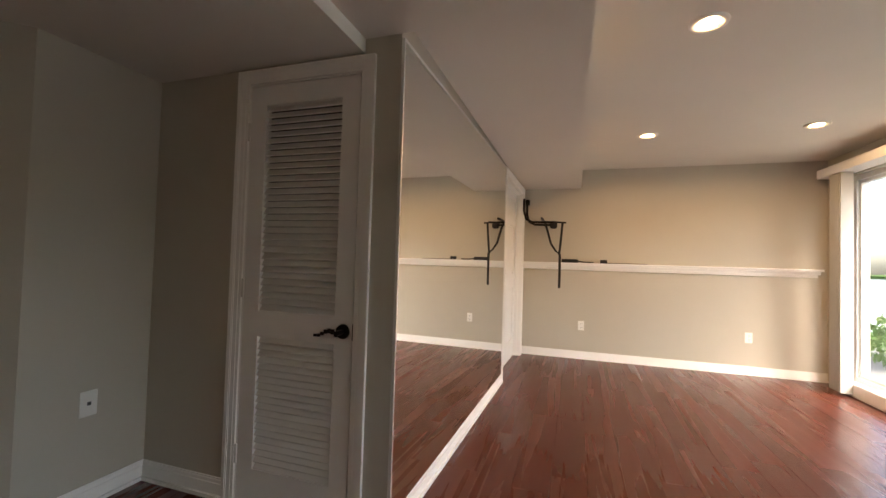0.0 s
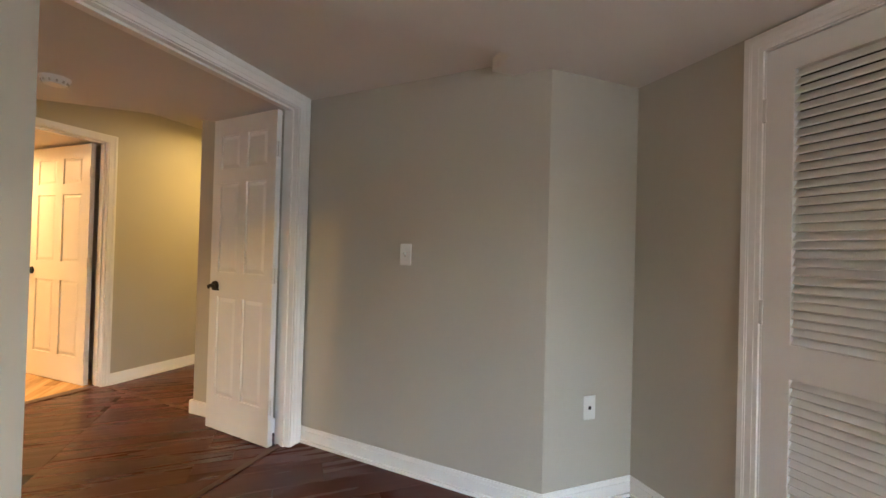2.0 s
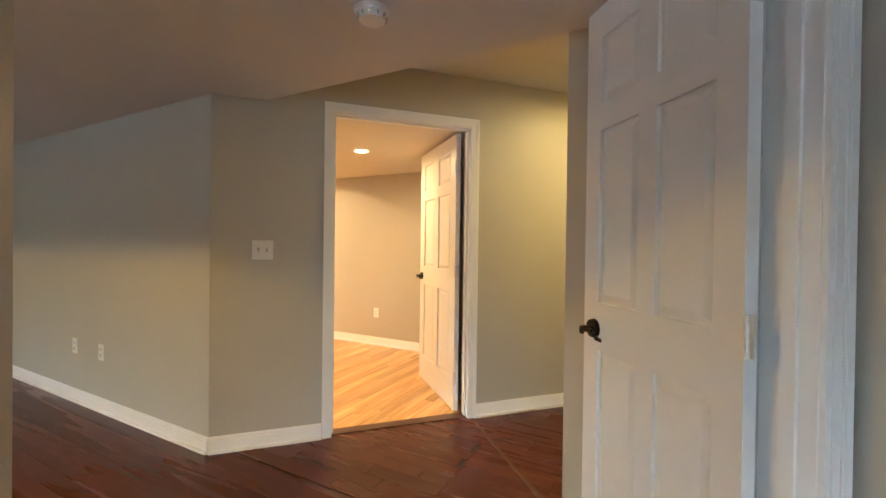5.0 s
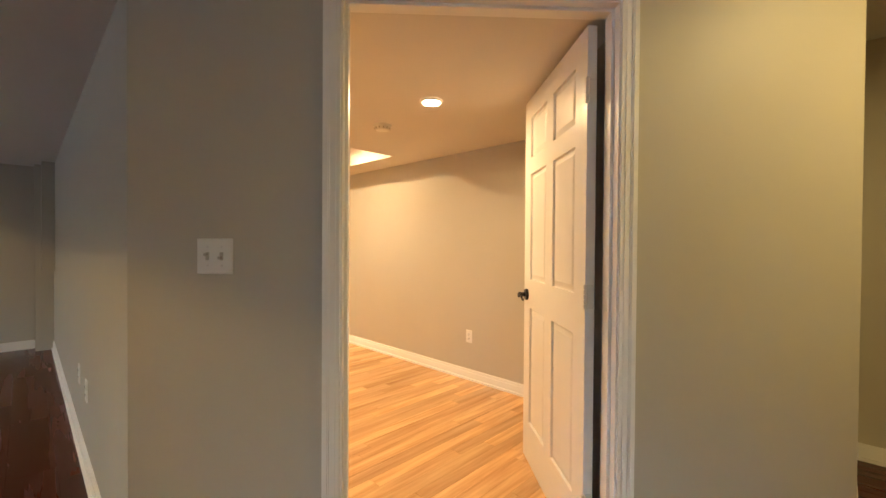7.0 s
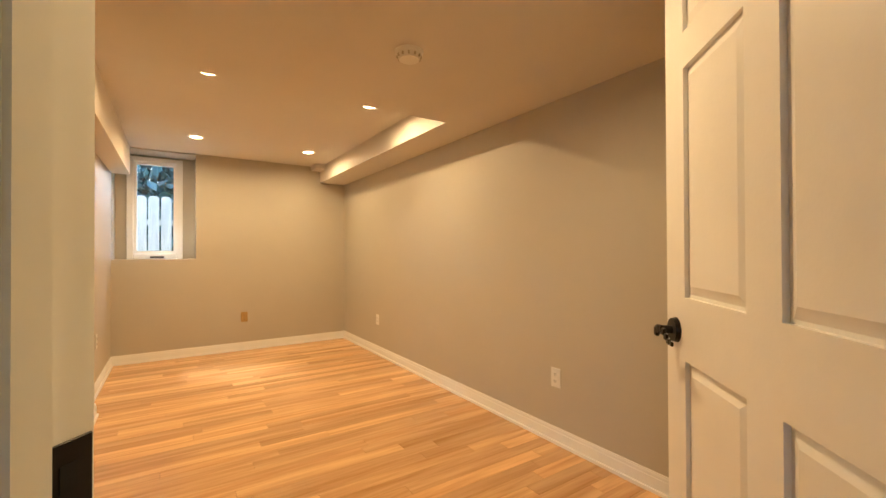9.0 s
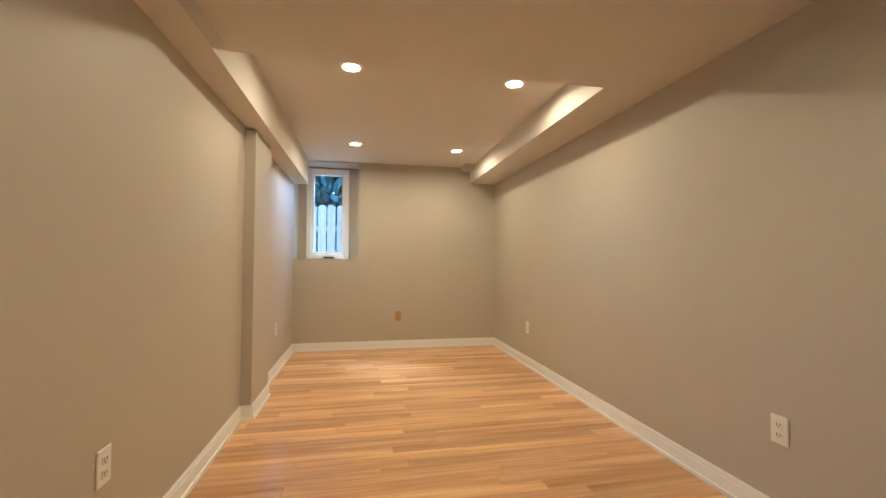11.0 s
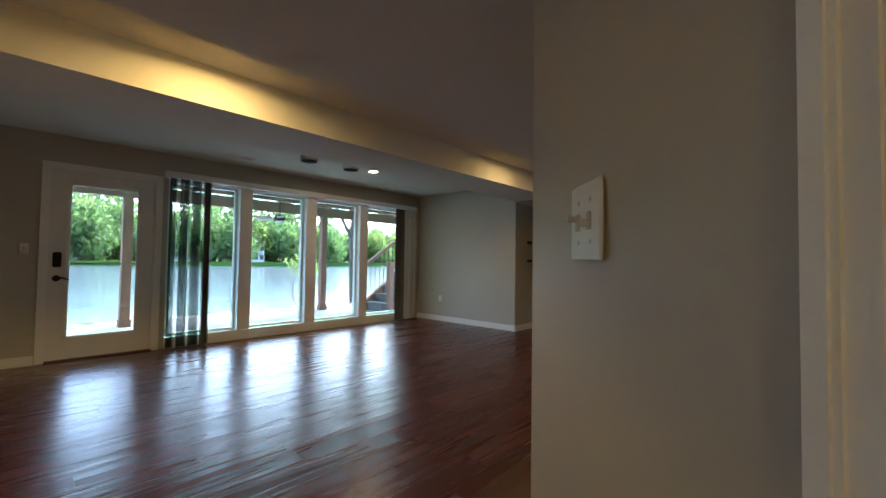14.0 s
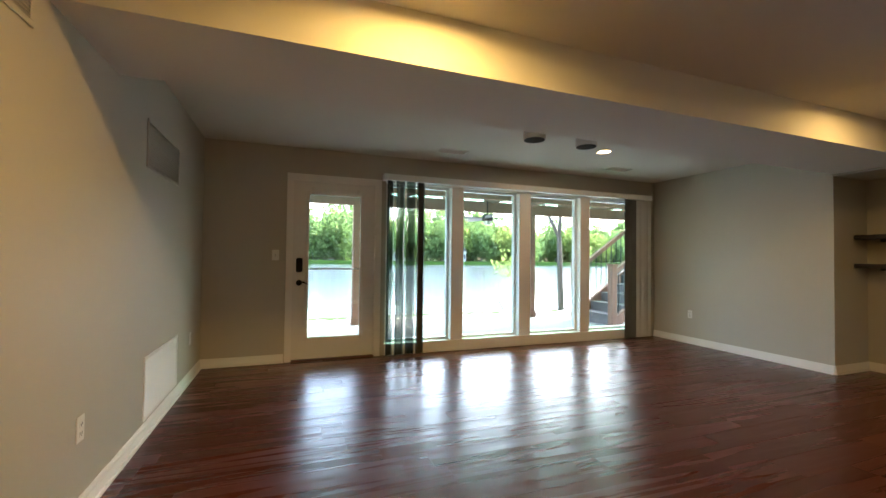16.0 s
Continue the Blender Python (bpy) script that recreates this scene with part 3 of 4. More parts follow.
def louvre_door():
    d = thing("door_3", "closed white wooden closet door with louvre slats", "louvred door", pose(-1.56, 2.147, 0.008), kind="structure")
    w, h, T = 0.594, 1.968, 0.035
    part("door_frame", boxes((0, 0.09, -T / 2, T / 2, 0, h), (w - 0.09, w, -T / 2, T / 2, 0, h), (0.09, w - 0.09, -T / 2, T / 2, 0, 0.16), (0.09, w - 0.09, -T / 2, T / 2, 0.775, 0.895), (0.09, w - 0.09, -T / 2, T / 2, h - 0.095, h)), DOORW, d)
    sl = mesh_from(box(bmesh.new(), 0.09, w - 0.09, -0.0185, 0.0185, -0.0036, 0.0036, 0.0015), "slat", DOORW)
    for z0, z1, n in ((0.16, 0.775, 20), (0.895, h - 0.095, 32)):
        for i in range(n):
            s = new("slat", sl)
            s.parent = d
            s.matrix_local = pose(0, 0, z0 + (i + 0.5) * (z1 - z0) / n, 50)
    # near-black sheet paints the closet's shade into the slat gaps
    part("backing", boxes((0.085, w - 0.085, 0.0176, 0.019, 0.1, h - 0.05)), SLOT_SHADE, d, "dark sheet standing in for closet shade between the slats")
    for z in (0.22, 1.0, 1.75):
        part("hinge", boxes((-0.016, 0.004, -0.026, -0.0176, z - 0.045, z + 0.045), bevel=0.002), STEEL, d, "white painted hinge")
    lever(d, Matrix.Translation((w - 0.045, -T / 2, 0.835)) @ Matrix.Diagonal((-1, 1, 1, 1)))
    part("latch_plate", boxes((w + 0.001, w + 0.007, -0.021, 0.0, 0.80, 0.87)), BLACK, d, "black latch plate")


louvre_door()

# bedroom door strike plate on the jamb
t = thing("strike_plate", "black metal strike plate on the white door jamb", "strike plate", mb @ Matrix.Translation((1.793, -0.092, 0.928)))
part("plate", boxes((-0.003, 0.0, -0.020, 0.034, -0.035, 0.035), bevel=0.001), BLACK, t)
part("latch_hole", boxes((-0.0045, -0.0032, -0.004, 0.012, -0.013, 0.013)), DULLBLACK, t, "dark latch hole")

# threshold strips
for a, b in ((JR, JL),):
    m, n = run_frame(a, b)
    bm = box(bmesh.new(), 0.095, 1.41, -0.085, -0.045, 0.0005, 0.007, 0.002)
    bmesh.ops.transform(bm, matrix=m, verts=bm.verts)
    struct("threshold", bm, STRIP, "dark wood threshold strip in the doorway", "threshold")
m, n = run_frame((-4.68, -0.82), (-3.97, -0.13))
bm = box(bmesh.new(), -0.05, n, -0.012, 0.012, 0.0005, 0.006, 0.002)
bmesh.ops.transform(bm, matrix=m, verts=bm.verts)
struct("threshold", bm, STRIP, "dark wood transition strip across the hall floor", "threshold")
bm = box(bmesh.new(), 0.872, 1.791, -0.098, -0.018, 0.0005, 0.007, 0.002)
bmesh.ops.transform(bm, matrix=mb, verts=bm.verts)
struct("threshold", bm, STRIP, "dark strip between the dark and the oak floor", "threshold")

# ---------- gym things ----------
mq, nq = run_frame(Q0, Q1)
t = thing("wall_mirror", "large frameless mirror sheet on the wall", "mirror", mq)
part("mirror_sheet", boxes((1.42, nq - 0.012, 0.004, 0.010, 0.09, 2.10)), MIRROR, t)
part("edge_channel", boxes((nq - 0.012, nq - 0.002, 0.0, 0.013, 0.088, 2.112), (1.41, 1.42, 0.0, 0.013, 0.088, 2.112), (1.42, nq - 0.012, 0.0, 0.013, 2.10, 2.112)), STEEL, t, "thin metal edge channel")
bm = boxes((-0.69, 2.45, 5.90, 5.96, 1.165, 1.19), (-0.69, 2.43, 5.925, 5.96, 1.13, 1.165), (-0.69, 2.41, 5.94, 5.96, 1.10, 1.13), bevel=0.003)
struct("chair_rail_ledge", bm, TRIM, "white painted ledge along the wall", "ledge")
plate((0.028, 5.96, 0.41), -90, "outlet", label="white duplex outlet on the wall below the ledge")
plate((1.794, 5.96, 0.41), -90, "outlet", label="white duplex outlet on the wall below the ledge")
plate((-2.70, 1.075, 1.18), -49, "switch", label="white toggle switch on the greige wall")
plate((-2.16, 1.86, 0.465), 0, "jack", label="white wall jack plate near the skirting")


def pullup_bar():
    t = thing("pull_up_bar", "black steel doorway pull-up bar hung on the wall", "pull-up bar")
    y = 5.90
    for dy in (0.0, -0.34):
        sweep("side_arm", [(-0.66, y + dy, 1.95), (-0.66, y + dy, 1.80), (-0.63, y + dy, 1.70), (-0.56, y + dy, 1.665), (-0.40, y + dy, 1.66), (-0.30, y + dy, 1.665)], BLACK, 0.014, t)
    sweep("grip_bar", [(-0.44, y - 0.42, 1.70), (-0.44, y + 0.02, 1.70)], BLACK, 0.015, t)
    sweep("cross_bar", [(-0.46, y - 0.05, 1.70), (-0.17, y - 0.05, 1.685)], BLACK, 0.011, t)
    part("foam_grip", boxes((-0.37, -0.28, y - 0.09, y - 0.01, 1.61, 1.70), bevel=0.02), RUBBER, t, "black foam pad")
    part("wall_hook", boxes((-0.68, -0.63, y - 0.01, y + 0.06, 1.92, 1.99), bevel=0.005), BLACK, t)
    for pts in ([(-0.43, 1.69), (-0.40, 1.60), (-0.35, 1.42), (-0.29, 1.33), (-0.235, 1.285)], [(-0.215, 1.685), (-0.225, 1.55), (-0.24, 1.36), (-0.25, 1.285)]):
        bm = bmesh.new()
        for (x0, z0), (x1, z1) in zip(pts, pts[1:]):
            v = [bm.verts.new(c) for c in ((x0 - 0.014, y - 0.06, z0), (x0 + 0.014, y - 0.06, z0), (x1 + 0.014, y - 0.06, z1), (x1 - 0.014, y - 0.06, z1))]
            w = [bm.verts.new(c.co + Vector((0, 0.006, 0))) for c in v]
            bm.faces.new(v)
            bm.faces.new(w)
            for i in range(4):
                bm.faces.new((v[i], v[(i + 1) % 4], w[(i + 1) % 4], w[i]))
        part("strap", bm, RUBBER, t, "black nylon strap")
    part("strap_tail", boxes((-0.255, -0.225, y - 0.063, y - 0.056, 0.87, 1.285), bevel=0.001), RUBBER, t)


pullup_bar()
t = thing("resistance_handle", "black foam exercise handle lying on the ledge", "exercise handle")
part("grip", boxes((-0.22, -0.02, 5.905, 5.945, 1.19, 1.235), bevel=0.008), RUBBER, t)
sweep("cord", [(-0.02, 5.92, 1.21), (0.05, 5.92, 1.20), (0.12, 5.92, 1.20), (0.16, 5.915, 1.20)], RUBBER, 0.008, t)
t = thing("door_anchor", "small black anchor block with a thin rod on the ledge", "exercise anchor")
part("block", boxes((0.235, 0.315, 5.90, 5.945, 1.19, 1.235), bevel=0.005), RUBBER, t)
sweep("rod", [(0.315, 5.92, 1.196), (0.62, 5.92, 1.196), (0.76, 5.92, 1.194)], BLACK, 0.004, t)


def window(name, label, x, y0, y1, z0, z1, lights, frame_w=0.05, depth=0.10, facing=1):
    """A window in a wall whose room face is at x, with panes between the given spans."""
    w = thing(name, label, "window", kind="structure")
    f = bmesh.new()
    c0, c1 = x + 0.05, x + 0.05 + depth
    edges = [y0] + [v for ab in lights for v in ab] + [y1]
    box(f, c0, c1, y0, y1, z0, lights_z[name][0])
    box(f, c0, c1, y0, y1, lights_z[name][1], z1)
    for a, b in zip(edges[::2], edges[1::2]):
        if b - a > 0.001:
            box(f, c0, c1, a, b, lights_z[name][0], lights_z[name][1])
    part("window_frame", f, VINYL, w)
    for a, b in lights:
        zz0, zz1 = lights_z[name]
        s = 0.032
        sash = part("sash", boxes((c0 + 0.02, c1 - 0.02, a, a + s, zz0, zz1), (c0 + 0.02, c1 - 0.02, b - s, b, zz0, zz1), (c0 + 0.02, c1 - 0.02, a + s, b - s, zz0, zz0 + s), (c0 + 0.02, c1 - 0.02, a + s, b - s, zz1 - s, zz1)), VINYL, w)
        g = part("pane", boxes((c0 + 0.045, c0 + 0.051, a + s, b - s, zz0 + s, zz1 - s)), GLASS, sash, "clear glass pane")
        g.visible_shadow = False
    return w


lights_z = {"window_1": (0.16, 2.07), "window_2": (0.14, 2.09)}
# southern end is unseen, lengthened to let more daylight into the gym
window("window_1", "large white sliding patio window with clear glass", 2.50, 0.20, 5.66, 0.10, 2.12, [(0.28, 2.02), (2.10, 3.80), (3.88, 5.58)])
part("valance", boxes((2.33, 2.50, 0.05, 5.80, 2.13, 2.22), bevel=0.006), VINYL, thing("blind_valance", "white valance over the patio window blinds", "valance"))
t = thing("vertical_blind", "white vertical blind vanes pushed to one side", "vertical blind", group="blinds")
for i in range(7):
    part("vane", boxes((2.345, 2.445, 5.60 - i * 0.03, 5.604 - i * 0.03, 0.03, 2.13)), VANE, t)
struct("trim", boxes((2.44, 2.52, 0.15, 5.75, 0.0, 0.13), bevel=0.01), TRIM, "white painted sill board under the window", "trim")

for x, y in ((0.54, 2.80), (0.55, 4.62), (1.79, 4.60)):
    recessed_light(x, y, G2, 1.8, r=0.046, rim=0.088)

# ---------- main room things ----------
d0 = datum()
window("window_2", "four tall fixed windows in white frames", 1.92, -6.95, -2.93, 0.12, 2.10, [(-6.82, -5.97), (-5.80, -4.96), (-4.78, -3.95), (-3.78, -2.96)])
struct("trim", boxes((1.895, 1.97, -6.95, -2.93, 0.0, 0.14), (1.90, 1.97, -6.95, -2.93, 2.085, 2.12), (1.90, 1.97, -3.95, -3.78, 0.14, 2.085), (1.90, 1.97, -4.96, -4.78, 0.14, 2.085), (1.90, 1.97, -5.97, -5.80, 0.14, 2.085), (1.90, 1.97, -6.95, -6.82, 0.14, 2.085), bevel=0.004), TRIM, "white painted boards round the tall windows", "trim")
t = thing("blind_valance", "white valance over the tall windows", "valance")
part("valance", boxes((1.80, 1.92, -7.08, -2.88, 2.10, 2.18), bevel=0.008), VINYL, t)
t = thing("vertical_blind", "grey vertical blind vanes gathered beside the door", "vertical blind", group="blinds")
for i in range(11):
    a = random.uniform(-14, 14) + (65 if i % 3 else 20)
    bm = box(bmesh.new(), -0.044, 0.044, -0.001, 0.001, 0.02, 2.10)
    part("vane", bm, DARKVANE if i in (1, 4, 9, 10) else BLIND, t, at=pose(1.83, -2.96 - i * 0.043, 0, 0, 0, a + 90))
t = thing("vertical_blind", "grey and white vertical blind vanes gathered in the corner", "vertical blind", group="blinds")
for i in range(10):
    bm = box(bmesh.new(), -0.044, 0.044, -0.001, 0.001, 0.02, 2.10)
    part("vane", bm, DARKVANE if i < 4 else VANE, t, at=pose(1.83, -6.60 - i * 0.046, 0, 0, 0, 20 + 8 * (i % 3) + (70 if i < 4 else 40)))


def patio_door():
    d = thing("door_5", "closed white patio door with a tall glass lite", "glazed door", kind="structure")
    x0, x1 = 1.955, 2.0
    part("slab", boxes((x0, x1, -2.805, -2.64, 0.01, 2.04), (x0, x1, -2.04, -1.875, 0.01, 2.04), (x0, x1, -2.64, -2.04, 0.01, 0.25), (x0, x1, -2.64, -2.04, 1.90, 2.04)), DOORW, d)
    l = part("lite_frame", boxes((x0 - 0.012, x0, -2.665, -2.63, 0.225, 1.925), (x0 - 0.012, x0, -2.05, -2.015, 0.225, 1.925), (x0 - 0.012, x0, -2.63, -2.05, 0.225, 0.26), (x0 - 0.012, x0, -2.63, -2.05, 1.89, 1.925), bevel=0.004), DOORW, d)
    g = part("pane", boxes((x0 + 0.015, x0 + 0.021, -2.64, -2.04, 0.25, 1.90)), GLASS, d, "clear glass pane")
    g.visible_shadow = False
    part("cross_bar", boxes((x0 + 0.002, x0 + 0.014, -2.63, -2.05, 1.03, 1.045)), STEEL, d, "thin grey bar across the glass")
    k = part("keypad_lock", boxes((x0 - 0.03, x0, -1.985, -1.915, 1.0, 1.16), bevel=0.012), BLACK, d, "black electronic keypad lock")
    lever(d, Matrix.Translation((x0, -1.95, 0.88)) @ Matrix.Rotation(radians(-90), 4, "Z"))
    for y in (-2.60, -2.08):
        part("blind_clip", boxes((x0 - 0.02, x0, y - 0.015, y + 0.015, 1.93, 1.97), bevel=0.003), STEEL, d, "small grey blind bracket")


patio_door()
casing("door_trim_5", (1.92, -7.24), (1.92, -0.99), 4.42, 5.38, 2.06, 0.18, both=False, stop=False)
struct("threshold", boxes((1.89, 2.1, -2.80, -1.88, 0.0, 0.015), bevel=0.003), STRIP, "dark door sill under the patio door", "threshold")
plate((1.92, -1.70, 1.19), 180, "switch", label="white switch plate beside the patio door")
plate((-0.68, -0.99, 0.40), -90, "outlet", label="white duplex outlet on the long wall")
plate((1.45, -0.99, 0.40), -90, "outlet", label="white duplex outlet near the corner")
plate((0.84 - 1.68, -7.86, 0.42), 90, "outlet", label="white duplex outlet inside the shelf niche")
plate((-0.74, -7.86, 0.42), 90, "jack", label="white wall jack inside the shelf niche")
plate((1.3, -7.24, 0.42), 90, "outlet", label="white duplex outlet on the south wall")
plate((-3.551, -3.55, 0.42), 0, "outlet", label="white outlet on the side wall near the skirting")
plate((-3.551, -3.95, 0.42), 0, "outlet", label="white outlet on the side wall near the skirting")


def wall_grille(x0, x1, z0, z1, label, n):
    t = thing("return_air_grille", label, "air grille", pose((x0 + x1) / 2, -0.99, (z0 + z1) / 2))
    w, h = (x1 - x0) / 2, (z1 - z0) / 2
    part("frame", boxes((-w, w, -0.008, 0, -h, -h + 0.022), (-w, w, -0.008, 0, h - 0.022, h), (-w, -w + 0.022, -0.008, 0, -h + 0.022, h - 0.022), (w - 0.022, w, -0.008, 0, -h + 0.022, h - 0.022), bevel=0.002), PAINT if z0 > 1 else PLATE, t)
    part("backing", boxes((-w + 0.02, w - 0.02, -0.0015, 0, -h + 0.02, h - 0.02)), PAINT, t, "painted back behind the slats")
    sl = mesh_from(box(bmesh.new(), -w + 0.022, w - 0.022, -0.0005, 0.0005, -0.008, 0.008), "slat", PAINT if z0 > 1 else PLATE)
    for i in range(n):
        s = new("slat", sl)
        s.parent = t
        s.matrix_local = pose(0, -0.005, -h + 0.022 + (i + 0.5) * (2 * h - 0.044) / n, -28)


wall_grille(0.10, 0.90, 1.73, 2.04, "greige painted slatted return air grille high on the wall", 16)
wall_grille(0.16, 0.98, 0.11, 0.52, "white slatted return air grille above the skirting", 22)
wall_grille(-1.62, -1.13, 1.96, 2.10, "greige painted slatted air grille just under the ceiling", 7)


def niche_shelf(z):
    t = thing("wall_shelf", "dark brown floating shelf in the niche", "shelf", pose(-0.78, -7.86, z), "niche shelves")
    part("board", boxes((-0.415, 0.415, 0.0, 0.27, -0.022, 0.022), bevel=0.003), SHELF, t)
    part("cleat", boxes((-0.25, 0.30, 0.0, 0.03, -0.05, -0.022)), SHELF, t)


niche_shelf(1.46)
niche_shelf(1.15)
for x, y in ((-1.52, -2.44), (-1.54, -5.74)):
    recessed_light(x, y, HIGH, 1.6 if y > -3 else 0.6, (1.0, 0.58, 0.13), 0.06, 0.10)
recessed_light(0.72, -5.16, 2.41, 0.6)


def dark_fixture(x, y, z):
    t = thing("ceiling_can", "unlit round ceiling fixture with a black opening", "ceiling light", pose(x, y, z), "unlit fixtures")
    bm = cyl(bmesh.new(), 0.085, 0.085, -0.30, 0.0, 28)
    part("housing", bm, CEIL, t)
    bm = cyl(bmesh.new(), 0.080, 0.080, -0.304, -0.3005, 28)
    part("baffle", bm, DULLBLACK, t, "matt black opening")


dark_fixture(-0.23, -3.62, 2.41)
dark_fixture(-0.23, -4.12, 2.41)


def ceiling_vent(x, y, z, label="white ceiling register with dark slots"):
    t = thing("ceiling_vent", label, "ceiling vent", pose(x, y, z), "ceiling vents")
    part("frame", boxes((-0.08, 0.08, -0.17, -0.15, -0.008, 0), (-0.08, 0.08, 0.15, 0.17, -0.008, 0), (-0.08, -0.055, -0.15, 0.15, -0.008, 0), (0.055, 0.08, -0.15, 0.15, -0.008, 0), bevel=0.002), PLATE, t)
    # no duct is modelled: its shade is a flat near-black sheet
    part("backing", boxes((-0.057, 0.057, -0.152, 0.152, -0.0015, 0)), SLOT_SHADE, t, "dark sheet standing in for the duct's shade")
    for i in range(6):
        part("slat", box(bmesh.new(), -0.009, 0.009, -0.15, 0.15, -0.0006, 0.0006), PLATE, t, at=pose(-0.045 + i * 0.018, 0, -0.005, 0, 72, 0))


ceiling_vent(1.40, -3.58, 2.41)
ceiling_vent(1.38, -6.0, 2.41)
set_out(d0)
plate((-3.787, -1.847, 1.175), 43.2, "switch", label="white double toggle switch beside the bedroom door", wide=2)
smoke_detector(-3.33, -0.70, SOFFIT)
recessed_light(-4.95, 0.32, HIGH, 0.95, (1.0, 0.66, 0.18))

# ---------- bedroom things ----------
recessed_light(-5.02, -2.12, 2.055, 0.9, (1.0, 0.62, 0.25), 0.045, 0.068)
smoke_detector(-5.12, -2.72, 2.055)
d0 = datum()
for x, y, z in ((-4.37, -4.20, 2.255), (-5.43, -4.22, 2.255), (-4.37, -5.89, 2.255), (-5.43, -5.92, 2.255)):
    recessed_light(x, y, z, 0.98, (1.0, 0.62, 0.25), 0.045, 0.068)
plate((-4.89, -6.70, 0.39), 90, "outlet", TANPLATE, "brass-coloured duplex outlet on the end wall")
plate((-6.115, -3.05, 0.39), 0, "outlet", label="white duplex outlet on the long bedroom wall")
plate((-6.115, -5.62, 0.39), 0, "outlet", label="white duplex outlet on the long bedroom wall")
plate((-3.66, -3.15, 0.42), 180, "outlet", label="white duplex outlet on the bedroom side wall")
plate((-3.66, -5.75, 0.42), 180, "outlet", label="white duplex outlet on the bedroom side wall")


def small_window():
    w = thing("window_3", "small white casement window set in a recess", "window", kind="structure")
    x0, x1, z0, z1 = -4.28, -3.76, 1.08, 2.22
    part("window_frame", boxes((x0, x0 + 0.06, -7.06, -6.99, z0, z1), (x1 - 0.06, x1, -7.06, -6.99, z0, z1), (x0 + 0.06, x1 - 0.06, -7.06, -6.99, z0, z0 + 0.06), (x0 + 0.06, x1 - 0.06, -7.06, -6.99, z1 - 0.05, z1), bevel=0.004), VINYL, w)
    s = part("sash", boxes((x0 + 0.06, x0 + 0.09, -7.055, -7.01, z0 + 0.06, z1 - 0.05), (x1 - 0.09, x1 - 0.06, -7.055, -7.01, z0 + 0.06, z1 - 0.05), (x0 + 0.09, x1 - 0.09, -7.055, -7.01, z0 + 0.06, z0 + 0.09), (x0 + 0.09, x1 - 0.09, -7.055, -7.01, z1 - 0.08, z1 - 0.05)), VINYL, w)
    g = part("pane", boxes((x0 + 0.09, x1 - 0.09, -7.04, -7.034, z0 + 0.09, z1 - 0.08)), GLASS, s, "clear glass pane")
    g.visible_shadow = False
    part("crank", boxes((-4.10, -3.97, -6.992, -6.965, z0 + 0.012, z0 + 0.03), bevel=0.004), BLACK, w, "dark window crank")


small_window()
set_out(d0)

# ---------- outside ----------
d0 = datum()
struct("ground", boxes((2.75, 6.4, -60, 60, -1.2, -0.16), (-40, 2.7, -60, -7.2, -0.5, -0.16)), GRASS, "green lawn down to the pond", "lawn")
struct("patio", boxes((2.10, 4.95, -12, -0.3, -0.4, -0.06), (2.69, 4.95, -0.3, 9.0, -0.4, -0.06)), CONCRETE, "pale concrete patio slab under the deck", "patio")
struct("water", boxes((6.4, 118, -400, 400, -1.2, -0.9)), WATER, "calm pale pond", "water")
struct("far_bank", boxes((118, 420, -500, 500, -1.2, 0.2)), GRASS, "green far bank of the pond", "bank")
t = thing("stone_edging", "row of pale edging stones along the patio", "edging")
stones = []
for k in range(3):
    bm = bmesh.new()
    bmesh.ops.create_icosphere(bm, subdivisions=1, radius=0.17)
    for v in bm.verts:
        v.co = Vector((v.co.x * 1.0, v.co.y * 1.3, v.co.z * 0.6)) * random.uniform(0.85, 1.15)
    stones.append(mesh_from(bm, "stone", STONE))
for i in range(44):
    s = new("stone", stones[i % 3])
    s.parent = t
    s.matrix_local = pose(5.10 + random.uniform(-0.1, 0.1), -12 + i * 0.3, -0.10, 0, 0, random.uniform(0, 180))


def porch():
    t = thing("porch_roof", "deck roof of cedar joists with green corrugated panels", "porch roof")
    for i in range(12):
        part("joist", boxes((2.12, 5.0, -11.5 + i * 0.95, -11.46 + i * 0.95, 2.32, 2.48)), CEDAR, t)
    part("header_beam", boxes((4.62, 4.74, -11.8, -0.4, 2.14, 2.36), bevel=0.006), CEDAR, t)
    part("mid_beam", boxes((3.3, 3.4, -11.8, -0.4, 2.20, 2.32), bevel=0.006), CEDAR, t)
    bm = bmesh.new()
    n = 150
    rows = []
    for i in range(n + 1):
        y = -11.9 + 11.6 * i / n
        z = 2.50 + 0.012 * math.sin(i * 1.9)
        rows.append([bm.verts.new((2.1, y, z)), bm.verts.new((5.15, y, z - 0.06))])
    for a, b in zip(rows, rows[1:]):
        bm.faces.new((a[0], a[1], b[1], b[0]))
    part("corrugated_panel", bm, ROOFGREEN, t, "translucent green corrugated panel")
    return t


porch()
for y in (-10.6, -6.75, -3.0):
    t = thing("porch_post", "square cedar post on the patio", "post", pose(4.68, y, -0.06), "porch posts")
    part("shaft", boxes((-0.07, 0.07, -0.07, 0.07, 0, 2.2), bevel=0.008), CEDAR, t)
    part("foot", boxes((-0.085, 0.085, -0.085, 0.085, 0, 0.12), bevel=0.006), CEDAR, t)


